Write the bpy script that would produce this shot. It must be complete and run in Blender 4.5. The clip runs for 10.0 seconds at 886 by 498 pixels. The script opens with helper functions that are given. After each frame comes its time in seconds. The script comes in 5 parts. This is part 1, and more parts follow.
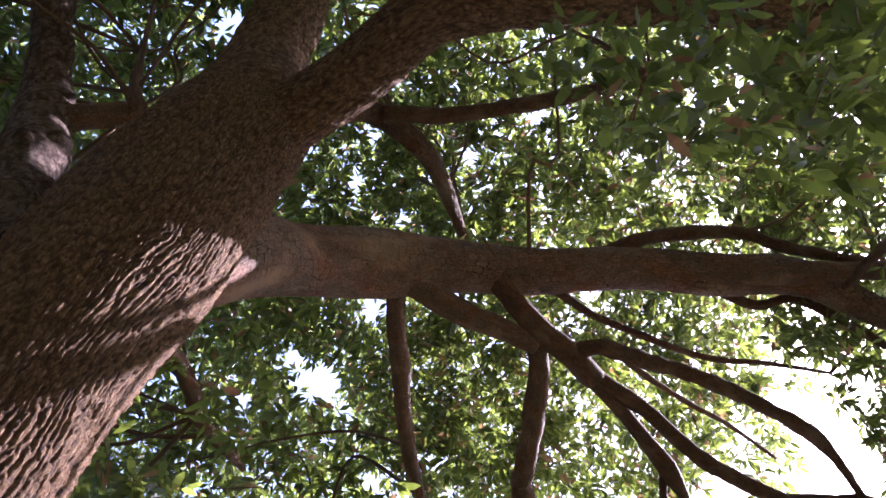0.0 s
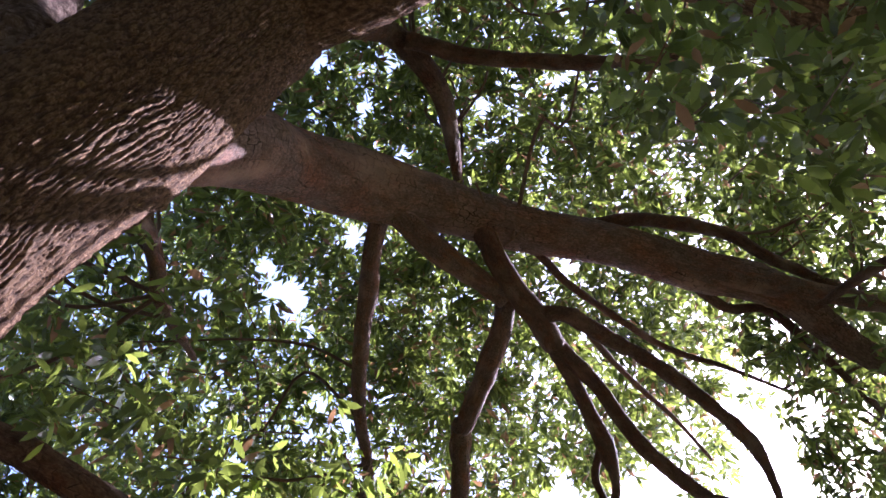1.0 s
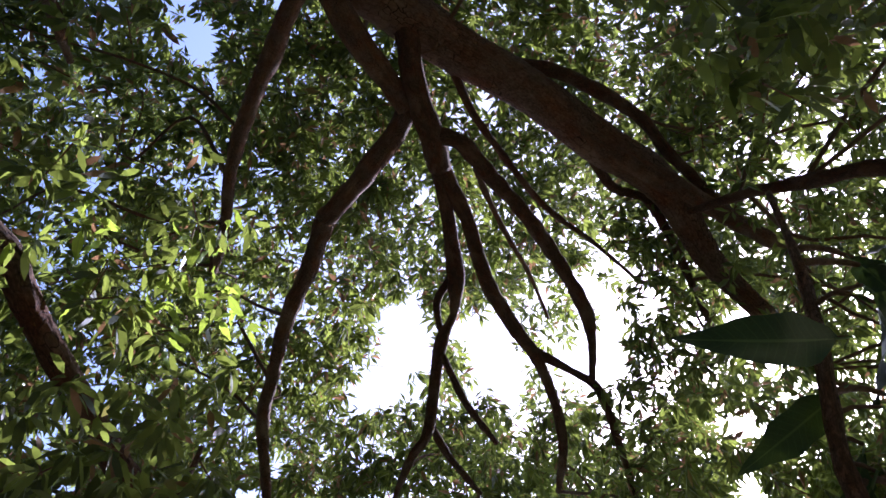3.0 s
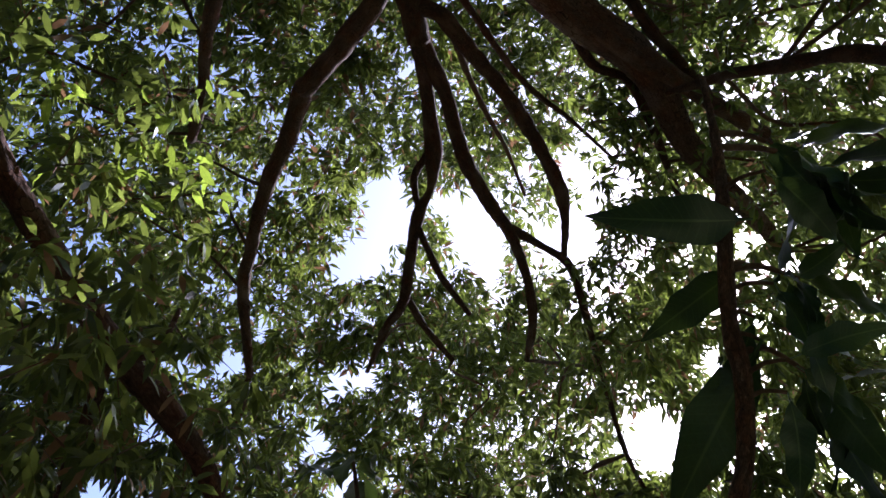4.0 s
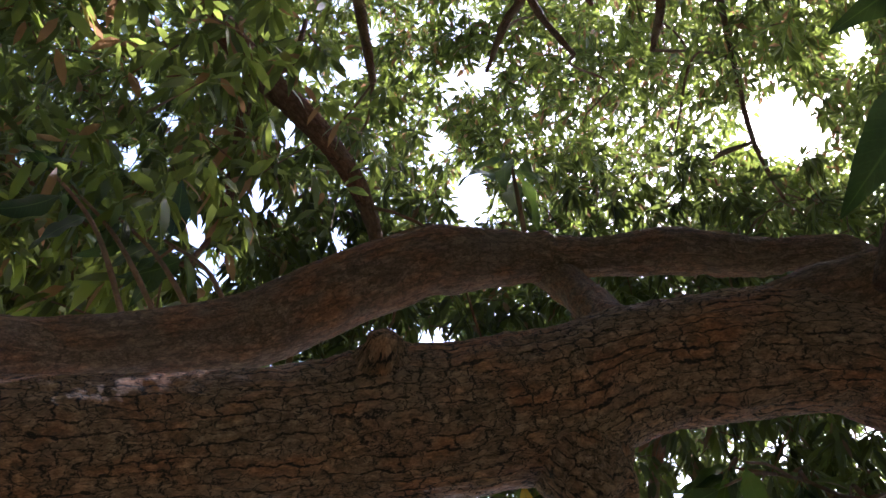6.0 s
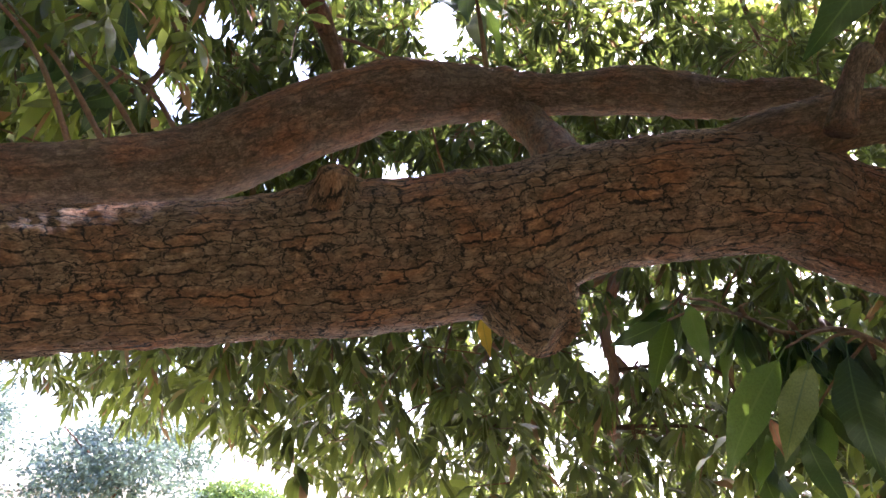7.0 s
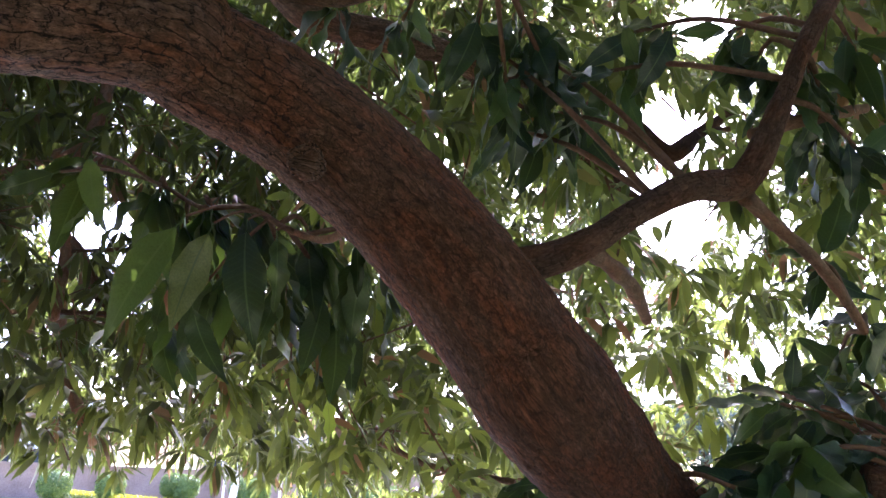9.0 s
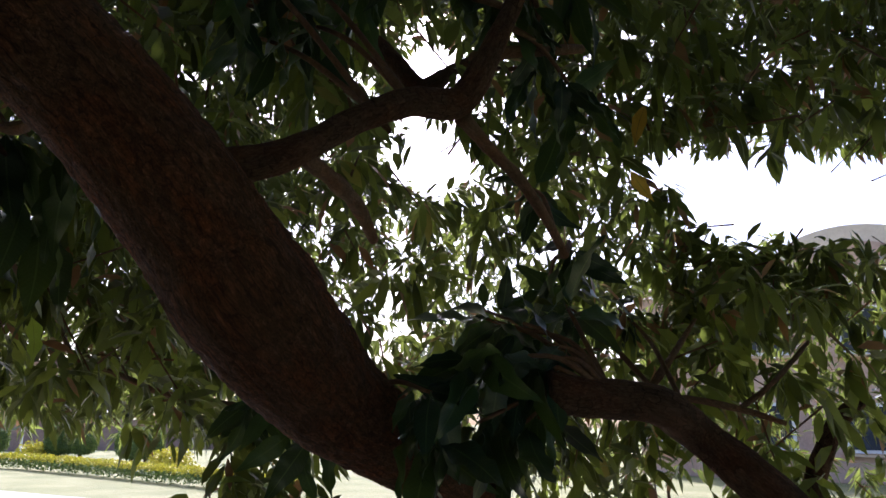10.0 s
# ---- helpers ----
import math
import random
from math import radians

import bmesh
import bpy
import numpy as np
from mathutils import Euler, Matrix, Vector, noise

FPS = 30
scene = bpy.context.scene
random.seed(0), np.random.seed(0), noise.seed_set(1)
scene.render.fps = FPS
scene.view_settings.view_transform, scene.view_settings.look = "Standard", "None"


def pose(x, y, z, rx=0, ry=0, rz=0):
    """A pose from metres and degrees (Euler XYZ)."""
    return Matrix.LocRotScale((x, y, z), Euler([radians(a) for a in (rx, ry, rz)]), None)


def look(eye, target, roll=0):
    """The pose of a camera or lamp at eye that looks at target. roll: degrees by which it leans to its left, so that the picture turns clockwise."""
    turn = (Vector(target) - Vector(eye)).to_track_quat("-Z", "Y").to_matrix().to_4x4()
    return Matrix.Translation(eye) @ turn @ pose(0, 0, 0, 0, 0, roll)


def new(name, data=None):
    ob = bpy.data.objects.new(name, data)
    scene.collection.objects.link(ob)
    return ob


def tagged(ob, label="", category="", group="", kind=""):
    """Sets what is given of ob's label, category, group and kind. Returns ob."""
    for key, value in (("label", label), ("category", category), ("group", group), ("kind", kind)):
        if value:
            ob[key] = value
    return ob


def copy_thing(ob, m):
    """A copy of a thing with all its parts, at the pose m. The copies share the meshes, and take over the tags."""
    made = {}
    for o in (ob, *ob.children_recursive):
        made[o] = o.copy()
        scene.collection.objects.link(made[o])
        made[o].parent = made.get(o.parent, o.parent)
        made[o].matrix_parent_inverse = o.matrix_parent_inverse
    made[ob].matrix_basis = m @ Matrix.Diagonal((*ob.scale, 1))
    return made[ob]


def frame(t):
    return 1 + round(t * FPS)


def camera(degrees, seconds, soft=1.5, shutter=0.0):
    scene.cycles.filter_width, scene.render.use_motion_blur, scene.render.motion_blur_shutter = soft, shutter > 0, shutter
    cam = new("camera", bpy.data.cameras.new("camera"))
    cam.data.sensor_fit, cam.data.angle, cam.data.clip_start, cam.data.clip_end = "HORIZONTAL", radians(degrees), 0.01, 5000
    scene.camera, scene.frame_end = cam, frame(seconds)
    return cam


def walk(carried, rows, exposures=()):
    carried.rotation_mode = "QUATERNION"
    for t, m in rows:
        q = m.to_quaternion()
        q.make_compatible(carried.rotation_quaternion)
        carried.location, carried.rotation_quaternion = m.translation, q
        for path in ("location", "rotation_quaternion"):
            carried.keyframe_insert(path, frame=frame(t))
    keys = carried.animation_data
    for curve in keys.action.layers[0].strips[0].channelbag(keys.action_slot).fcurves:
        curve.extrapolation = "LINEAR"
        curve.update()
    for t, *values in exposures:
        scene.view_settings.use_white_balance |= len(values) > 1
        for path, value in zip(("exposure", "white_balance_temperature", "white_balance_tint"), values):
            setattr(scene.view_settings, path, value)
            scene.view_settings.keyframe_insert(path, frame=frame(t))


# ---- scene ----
cam = camera(59.0, 10.0)


PATH = [
    (0, (-0.07, 0.007, 1.525), (-0.306, 0.283, 3.491), -3.0),
    (0.5, (-0.102, 0.05, 1.586), (-0.349, 0.374, 3.544), 3.0),
    (1, (-0.093, 0.094, 1.524), (-0.381, 0.473, 3.466), 6.0),
    (1.5, (-0.094, 0.128, 1.533), (-0.388, 0.608, 3.452), 6.8),
    (2, (-0.07, 0.172, 1.536), (-0.34, 0.777, 3.423), 4.9),
    (2.5, (0.009, 0.199, 1.55), (-0.255, 0.941, 3.388), 4.6),
    (2.7, (0.006, 0.216, 1.556), (-0.246, 1.002, 3.378), 4.2),
    (3.8, (0.068, 0.213, 1.529), (-0.193, 1.289, 3.197), 3.8),
    (4, (0.103, 0.203, 1.504), (-0.175, 1.333, 3.134), 3.8),
    (4.5, (0.041, 0.141, 1.505), (-0.23, 1.421, 3.025), 2.3),
    (5, (0.029, 0.145, 1.503), (-0.277, 1.52, 2.931), 1.3),
    (5.5, (0.024, 0.153, 1.5), (-0.425, 1.633, 2.775), 3.4),
    (5.7, (0.016, 0.145, 1.491), (-0.53, 1.667, 2.674), 4.9),
    (6.8, (0.022, 0.147, 1.503), (-0.623, 1.859, 2.263), 6.3),
    (7, (0.034, 0.157, 1.499), (-0.527, 1.927, 2.183), 5.8),
    (7.5, (0.057, 0.183, 1.479), (-0.284, 2.046, 2.063), 4.9),
    (8, (0.086, 0.215, 1.464), (0.112, 2.125, 2.012), 3.4),
    (8.5, (0.179, 0.248, 1.461), (0.518, 2.13, 2.017), 2.7),
    (9, (0.25, 0.265, 1.458), (0.852, 2.085, 2.015), 2.5),
    (9.5, (0.306, 0.269, 1.443), (1.145, 2.014, 1.942), 2.1),
    (10, (0.352, 0.25, 1.416), (1.473, 1.854, 1.853), 1.2),
]
walk(cam, [(t, look(eye, target, roll)) for t, eye, target, roll in PATH],
     [(0, 2.55, 5350, 37), (0.5, 2.5, 5250, 37), (1.0, 2.3, 5200, 38), (2.5, 1.57, 5120, 37), (4.5, 0.63, 5200, 26), (5.7, 1.85, 5250, 27), (7.0, 3.25, 5550, 31), (7.5, 3.45, 5500, 34), (8.0, 3.4, 5350, 36), (8.5, 3.22, 5080, 37), (9.0, 2.85, 5080, 38), (9.5, 2.15, 5150, 34), (10.0, 0.8, 5300, 29)])

# ---------------------------------------------------------------- light
SUN = Vector((0.327, 0.644, 0.692)).normalized()
world = bpy.data.worlds.new("sky")
scene.world = world
world.use_nodes = True
wn = world.node_tree.nodes
sky = wn.new("ShaderNodeTexSky")
sky.sky_type = "NISHITA"
sky.sun_disc = False
sky.sun_elevation = math.asin(SUN.z)
sky.sun_rotation = math.atan2(SUN.x, SUN.y)
sky.air_density, sky.dust_density, sky.ozone_density = 1.0, 3.5, 0.2
wn["Background"].inputs["Strength"].default_value = 0.165
world.node_tree.links.new(sky.outputs[0], wn["Background"].inputs["Color"])
sun = new("sun", bpy.data.lights.new("sun", "SUN"))
sun.data.energy, sun.data.angle, sun.data.color = 5.0, radians(0.55), (1.0, 0.94, 0.84)
sun.matrix_world = look(SUN * 60, (0, 0, 0))


# ---------------------------------------------------------------- materials
def material(name, rough=0.7):
    m = bpy.data.materials.new(name)
    m.use_nodes = True
    b = m.node_tree.nodes["Principled BSDF"]
    b.inputs["Roughness"].default_value = rough
    b.inputs["Specular IOR Level"].default_value = 0.3
    return m, m.node_tree.nodes, m.node_tree.links, b


def ramp(nodes, stops):
    r = nodes.new("ShaderNodeValToRGB")
    while len(r.color_ramp.elements) < len(stops):
        r.color_ramp.elements.new(0.5)
    for e, (at, col) in zip(r.color_ramp.elements, stops):
        e.position, e.color = at, (*col, 1)
    return r


def texture(nodes, links, kind, co, scale, **extra):
    n = nodes.new(kind)
    links.new(co, n.inputs["Vector"])
    n.inputs["Scale"].default_value = scale
    for key, value in extra.items():
        n.inputs[key].default_value = value
    return n


def mixed(nodes, links, mode, fac, a, b):
    n = nodes.new("ShaderNodeMix")
    n.data_type, n.blend_type = "RGBA", mode
    for socket, value in ((n.inputs[0], fac), (n.inputs[6], a), (n.inputs[7], b)):
        if isinstance(value, bpy.types.NodeSocket):
            links.new(value, socket)
        else:
            socket.default_value = value
    return n.outputs[2]


def bark_material(name, dark, mid, pale, lichen, crack, share, bend, bump, deep=(0.03, 0.017, 0.011), gloss=0.2):
    """Bark split along the grain into strips, and the strips across into plates: width of the fissures, how much of the bark is split, how far they wander."""
    m, nodes, links, b = material(name, 0.85 - 0.6 * (gloss - 0.2))
    b.inputs["Specular IOR Level"].default_value = gloss
    at = nodes.new("ShaderNodeAttribute")
    at.attribute_name = "bark_co"
    co = at.outputs["Vector"]
    strip = nodes.new("ShaderNodeAttribute")
    strip.attribute_name = "strip_co"
    warp = texture(nodes, links, "ShaderNodeTexNoise", co, 0.6, Detail=2.0, Roughness=0.5)
    off = nodes.new("ShaderNodeVectorMath")
    off.operation = "SUBTRACT"
    off.inputs[1].default_value = (0.5, 0.5, 0.5)
    links.new(warp.outputs["Color"], off.inputs[0])
    shift = nodes.new("ShaderNodeVectorMath")
    shift.operation = "MULTIPLY_ADD"
    shift.inputs[1].default_value = (2.6 * bend, 3.4 * bend, 0)
    links.new(off.outputs[0], shift.inputs[0])
    links.new(strip.outputs["Vector"], shift.inputs[2])
    plates = nodes.new("ShaderNodeTexBrick")
    links.new(shift.outputs[0], plates.inputs["Vector"])
    for key, value in (("Scale", 1.0), ("Brick Width", 1.0), ("Row Height", 1.0), ("Mortar Size", crack), ("Mortar Smooth", 0.6), ("Bias", 0.0)):
        plates.inputs[key].default_value = value
    plates.inputs["Color1"].default_value, plates.inputs["Color2"].default_value = (0.72, 0.7, 0.68, 1), (1.22, 1.2, 1.18, 1)
    plates.inputs["Mortar"].default_value = (1, 1, 1, 1)
    plates.offset, plates.squash, plates.squash_frequency = 0.37, 0.75, 3
    fine = texture(nodes, links, "ShaderNodeTexNoise", co, 3.2, Detail=8.0, Roughness=0.72)
    large = texture(nodes, links, "ShaderNodeTexNoise", co, 0.11, Detail=5.0)
    rust = texture(nodes, links, "ShaderNodeTexNoise", co, 0.23, Detail=5.0, Roughness=0.6)
    body = ramp(nodes, [(0.28, dark), (0.5, mid), (0.74, pale)])
    links.new(fine.outputs["Fac"], body.inputs[0])
    col = mixed(nodes, links, "MULTIPLY", 0.8, body.outputs[0], plates.outputs["Color"])
    warm = ramp(nodes, [(0.42, (1, 1, 1)), (0.66, (1.25, 0.82, 0.6))])
    links.new(rust.outputs["Fac"], warm.inputs[0])
    col = mixed(nodes, links, "MULTIPLY", 1.0, col, warm.outputs[0])
    patch = ramp(nodes, [(0.5, (0, 0, 0)), (0.7, (0.75, 0.75, 0.75))])
    links.new(large.outputs["Fac"], patch.inputs[0])
    col = mixed(nodes, links, "MIX", patch.outputs[0], col, (*lichen, 1))
    broken = texture(nodes, links, "ShaderNodeTexNoise", co, 0.2, Detail=5.0, Roughness=0.7)
    where = ramp(nodes, [(share - 0.12, (1, 1, 1)), (share + 0.1, (0.1, 0.1, 0.1))])
    links.new(broken.outputs["Fac"], where.inputs[0])
    split = nodes.new("ShaderNodeMath")
    split.operation = "MULTIPLY"
    links.new(plates.outputs["Fac"], split.inputs[0])
    links.new(where.outputs[0], split.inputs[1])
    col = mixed(nodes, links, "MIX", split.outputs[0], col, (*deep, 1))
    links.new(col, b.inputs["Base Color"])
    rise = nodes.new("ShaderNodeMath")
    rise.operation = "MULTIPLY_ADD"
    rise.inputs[1].default_value = -1.0
    links.new(split.outputs[0], rise.inputs[0])
    grain = nodes.new("ShaderNodeMath")
    grain.operation = "MULTIPLY"
    grain.inputs[1].default_value = 1.0
    links.new(fine.outputs["Fac"], grain.inputs[0])
    links.new(grain.outputs[0], rise.inputs[2])
    bp = nodes.new("ShaderNodeBump")
    bp.inputs["Strength"].default_value, bp.inputs["Distance"].default_value = 1.0, bump
    links.new(rise.outputs[0], bp.inputs["Height"])
    links.new(bp.outputs[0], b.inputs["Normal"])
    return m


def math_node(nodes, links, kind, a, b=None, clamp=False):
    n = nodes.new("ShaderNodeMath")
    n.operation, n.use_clamp = kind, clamp
    for socket, value in zip(n.inputs, (a, b)):
        if isinstance(value, bpy.types.NodeSocket):
            links.new(value, socket)
        elif value is not None:
            socket.default_value = value
    return n.outputs[0]


def flaky_material(name, dark, mid, pale, deep, fade, outer=(1, 1, 1)):
    """Brown bark in small plates parted by thin dark cracks that open and close, with flaking crust, rust and grey bloom; smoother and of the tint outer along the outer length."""
    m, nodes, links, b = material(name, 0.8)
    b.inputs["Specular IOR Level"].default_value = 0.3
    at = nodes.new("ShaderNodeAttribute")
    at.attribute_name = "bark_co"
    co = at.outputs["Vector"]
    strip = nodes.new("ShaderNodeAttribute")
    strip.attribute_name = "strip_co"
    cell = nodes.new("ShaderNodeSeparateXYZ")
    links.new(strip.outputs["Vector"], cell.inputs[0])
    jag = texture(nodes, links, "ShaderNodeTexNoise", co, 0.8, Detail=7.0, Roughness=0.68)
    shift = nodes.new("ShaderNodeVectorMath")
    shift.operation = "MULTIPLY_ADD"
    shift.inputs[1].default_value = (1.6, 1.9, 0.0)
    links.new(jag.outputs["Color"], shift.inputs[0])
    links.new(strip.outputs["Vector"], shift.inputs[2])
    grid = nodes.new("ShaderNodeSeparateXYZ")
    links.new(shift.outputs[0], grid.inputs[0])
    row_no = math_node(nodes, links, "FLOOR", grid.outputs["Y"])
    chance = nodes.new("ShaderNodeTexWhiteNoise")
    chance.noise_dimensions = "1D"
    links.new(row_no, chance.inputs["W"])
    along = math_node(nodes, links, "MULTIPLY_ADD", chance.outputs["Value"], 7.0)
    links.new(grid.outputs["X"], along.node.inputs[2])
    gaps = []
    for line in (grid.outputs["Y"], along):
        off = math_node(nodes, links, "SUBTRACT", math_node(nodes, links, "FRACT", line), 0.5)
        gaps.append(math_node(nodes, links, "SUBTRACT", 0.5, math_node(nodes, links, "ABSOLUTE", off)))
    opening = texture(nodes, links, "ShaderNodeTexNoise", co, 0.6, Detail=4.0, Roughness=0.6)
    second = texture(nodes, links, "ShaderNodeTexNoise", co, 0.45, Detail=4.0, Roughness=0.6)
    cracks = []
    for dist, noise_at, most in ((gaps[0], opening, 0.15), (gaps[1], second, 0.085)):
        wide = ramp(nodes, [(0.4, (0.004, 0.004, 0.004)), (0.62, (most, most, most))])
        links.new(noise_at.outputs["Fac"], wide.inputs[0])
        cracks.append(math_node(nodes, links, "SUBTRACT", 1.0, math_node(nodes, links, "DIVIDE", dist, wide.outputs[0]), True))
    mesh_lines = texture(nodes, links, "ShaderNodeTexVoronoi", shift.outputs[0], 1.7, Randomness=1.0)
    mesh_lines.voronoi_dimensions, mesh_lines.feature = "2D", "DISTANCE_TO_EDGE"
    less = ramp(nodes, [(0.45, (0.85, 0.85, 0.85)), (0.56, (0.0, 0.0, 0.0))])
    links.new(opening.outputs["Fac"], less.inputs[0])
    finer = math_node(nodes, links, "MULTIPLY", math_node(nodes, links, "SUBTRACT", 1.0, math_node(nodes, links, "DIVIDE", mesh_lines.outputs["Distance"], 0.07), True), less.outputs[0])
    crack = math_node(nodes, links, "MAXIMUM", math_node(nodes, links, "MAXIMUM", *cracks), finer)
    tone = texture(nodes, links, "ShaderNodeTexVoronoi", shift.outputs[0], 1.7, Randomness=1.0)
    tone.voronoi_dimensions = "2D"
    run = nodes.new("ShaderNodeMapRange")
    for key, value in zip(("From Min", "From Max", "To Min", "To Max"), (*fade, 1.0, 0.35)):
        run.inputs[key].default_value = value
    links.new(cell.outputs["Z"], run.inputs["Value"])
    crack = math_node(nodes, links, "MULTIPLY", crack, run.outputs[0])
    fine = texture(nodes, links, "ShaderNodeTexNoise", co, 2.4, Detail=8.0, Roughness=0.78)
    crust = texture(nodes, links, "ShaderNodeTexNoise", co, 7.0, Detail=6.0, Roughness=0.75)
    large = texture(nodes, links, "ShaderNodeTexNoise", co, 0.12, Detail=5.0, Roughness=0.6)
    rust = texture(nodes, links, "ShaderNodeTexNoise", co, 0.3, Detail=5.0, Roughness=0.65)
    body = ramp(nodes, [(0.3, dark), (0.5, mid), (0.7, pale)])
    links.new(fine.outputs["Fac"], body.inputs[0])
    own = nodes.new("ShaderNodeSeparateXYZ")
    links.new(tone.outputs["Color"], own.inputs[0])
    shade = ramp(nodes, [(0.1, (0.75, 0.73, 0.71)), (0.9, (1.25, 1.25, 1.25))])
    links.new(own.outputs["X"], shade.inputs[0])
    col = mixed(nodes, links, "MULTIPLY", 0.8, body.outputs[0], shade.outputs[0])
    speck = ramp(nodes, [(0.34, (0.5, 0.47, 0.45)), (0.64, (1.35, 1.34, 1.32))])
    links.new(crust.outputs["Fac"], speck.inputs[0])
    col = mixed(nodes, links, "MULTIPLY", 0.8, col, speck.outputs[0])
    warm = ramp(nodes, [(0.45, (1, 1, 1)), (0.64, (1.3, 0.85, 0.58))])
    links.new(rust.outputs["Fac"], warm.inputs[0])
    col = mixed(nodes, links, "MULTIPLY", 0.9, col, warm.outputs[0])
    bloom = ramp(nodes, [(0.5, (0, 0, 0)), (0.72, (0.5, 0.5, 0.5))])
    links.new(large.outputs["Fac"], bloom.inputs[0])
    col = mixed(nodes, links, "MIX", bloom.outputs[0], col, (0.2, 0.15, 0.115, 1))
    outward = nodes.new("ShaderNodeMapRange")
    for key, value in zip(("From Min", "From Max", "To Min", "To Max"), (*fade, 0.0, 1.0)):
        outward.inputs[key].default_value = value
    links.new(cell.outputs["Z"], outward.inputs["Value"])
    col = mixed(nodes, links, "MULTIPLY", outward.outputs[0], col, (*outer, 1))
    cleft = ramp(nodes, [(0.0, (0, 0, 0)), (0.55, (0.97, 0.97, 0.97))])
    links.new(crack, cleft.inputs[0])
    col = mixed(nodes, links, "MIX", cleft.outputs[0], col, (*deep, 1))
    links.new(col, b.inputs["Base Color"])
    high = math_node(nodes, links, "ADD", fine.outputs["Fac"], math_node(nodes, links, "MULTIPLY", crust.outputs["Fac"], 0.45))
    high = math_node(nodes, links, "SUBTRACT", high, math_node(nodes, links, "MULTIPLY", crack, 0.8))
    bp = nodes.new("ShaderNodeBump")
    bp.inputs["Strength"].default_value, bp.inputs["Distance"].default_value = 1.0, 0.013
    links.new(high, bp.inputs["Height"])
    links.new(bp.outputs[0], b.inputs["Normal"])
    return m


BARK_LIMB = flaky_material("smoother limb bark", (0.06, 0.034, 0.021), (0.17, 0.105, 0.066), (0.33, 0.225, 0.155), (0.02, 0.012, 0.008), (-1.0, -0.5))
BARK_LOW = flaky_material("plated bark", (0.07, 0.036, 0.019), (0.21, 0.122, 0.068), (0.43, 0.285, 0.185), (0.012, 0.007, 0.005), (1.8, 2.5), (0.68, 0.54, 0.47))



def ridge_material(name, dark, mid, pale, grey):
    """Rough bark in long wavy ridges: streaks along the grain, flaking crust, grey weathered patches."""
    m, nodes, links, b = material(name, 0.88)
    b.inputs["Specular IOR Level"].default_value = 0.2
    at = nodes.new("ShaderNodeAttribute")
    at.attribute_name = "bark_co"
    co = at.outputs["Vector"]
    squeeze = nodes.new("ShaderNodeVectorMath")
    squeeze.operation = "MULTIPLY"
    squeeze.inputs[1].default_value = (1.0, 1.0, 2.0)
    links.new(co, squeeze.inputs[0])
    co = squeeze.outputs[0]
    streak = texture(nodes, links, "ShaderNodeTexNoise", co, 1.5, Detail=8.0, Roughness=0.75, Distortion=0.8)
    crust = texture(nodes, links, "ShaderNodeTexNoise", co, 6.5, Detail=6.0, Roughness=0.75)
    large = texture(nodes, links, "ShaderNodeTexNoise", co, 0.09, Detail=5.0, Roughness=0.6)
    body = ramp(nodes, [(0.3, dark), (0.5, mid), (0.72, pale)])
    links.new(streak.outputs["Fac"], body.inputs[0])
    flake = ramp(nodes, [(0.3, (0.62, 0.6, 0.58)), (0.68, (1.3, 1.26, 1.22))])
    links.new(crust.outputs["Fac"], flake.inputs[0])
    col = mixed(nodes, links, "MULTIPLY", 0.8, body.outputs[0], flake.outputs[0])
    patch = ramp(nodes, [(0.45, (0, 0, 0)), (0.68, (0.6, 0.6, 0.6))])
    links.new(large.outputs["Fac"], patch.inputs[0])
    col = mixed(nodes, links, "MIX", patch.outputs[0], col, (*grey, 1))
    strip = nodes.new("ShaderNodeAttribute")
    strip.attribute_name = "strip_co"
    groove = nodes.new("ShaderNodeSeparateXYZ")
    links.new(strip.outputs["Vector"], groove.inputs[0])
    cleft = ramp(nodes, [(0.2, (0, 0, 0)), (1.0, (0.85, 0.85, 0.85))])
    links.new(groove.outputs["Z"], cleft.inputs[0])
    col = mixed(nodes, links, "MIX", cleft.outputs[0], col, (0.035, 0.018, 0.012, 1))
    links.new(col, b.inputs["Base Color"])
    high = nodes.new("ShaderNodeMath")
    high.operation = "MULTIPLY_ADD"
    high.inputs[1].default_value = 0.35
    links.new(crust.outputs["Fac"], high.inputs[0])
    links.new(streak.outputs["Fac"], high.inputs[2])
    bp = nodes.new("ShaderNodeBump")
    bp.inputs["Strength"].default_value, bp.inputs["Distance"].default_value = 1.0, 0.02
    links.new(high.outputs[0], bp.inputs["Height"])
    links.new(bp.outputs[0], b.inputs["Normal"])
    return m


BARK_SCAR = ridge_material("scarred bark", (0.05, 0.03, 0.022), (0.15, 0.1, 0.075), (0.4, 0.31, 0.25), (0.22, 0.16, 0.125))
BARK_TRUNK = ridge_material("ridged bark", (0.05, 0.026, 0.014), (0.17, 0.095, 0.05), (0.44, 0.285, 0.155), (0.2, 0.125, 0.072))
BARK_HIGH = bark_material("bough bark", (0.04, 0.023, 0.015), (0.09, 0.053, 0.035), (0.17, 0.11, 0.074), (0.25, 0.18, 0.13), 0.06, 0.45, 0.6, 0.006)
BARK_MAIN = bark_material("main limb bark", (0.055, 0.035, 0.026), (0.128, 0.083, 0.06), (0.25, 0.172, 0.124), (0.33, 0.225, 0.15), 0.08, 0.45, 0.6, 0.006)
# haze over the branches ahead is put into this paler bark
BARK_PALE = bark_material("haze-paled branch bark", (0.16, 0.1, 0.07), (0.26, 0.175, 0.13), (0.36, 0.26, 0.2), (0.3, 0.23, 0.18), 0.04, 0.3, 0.6, 0.002)
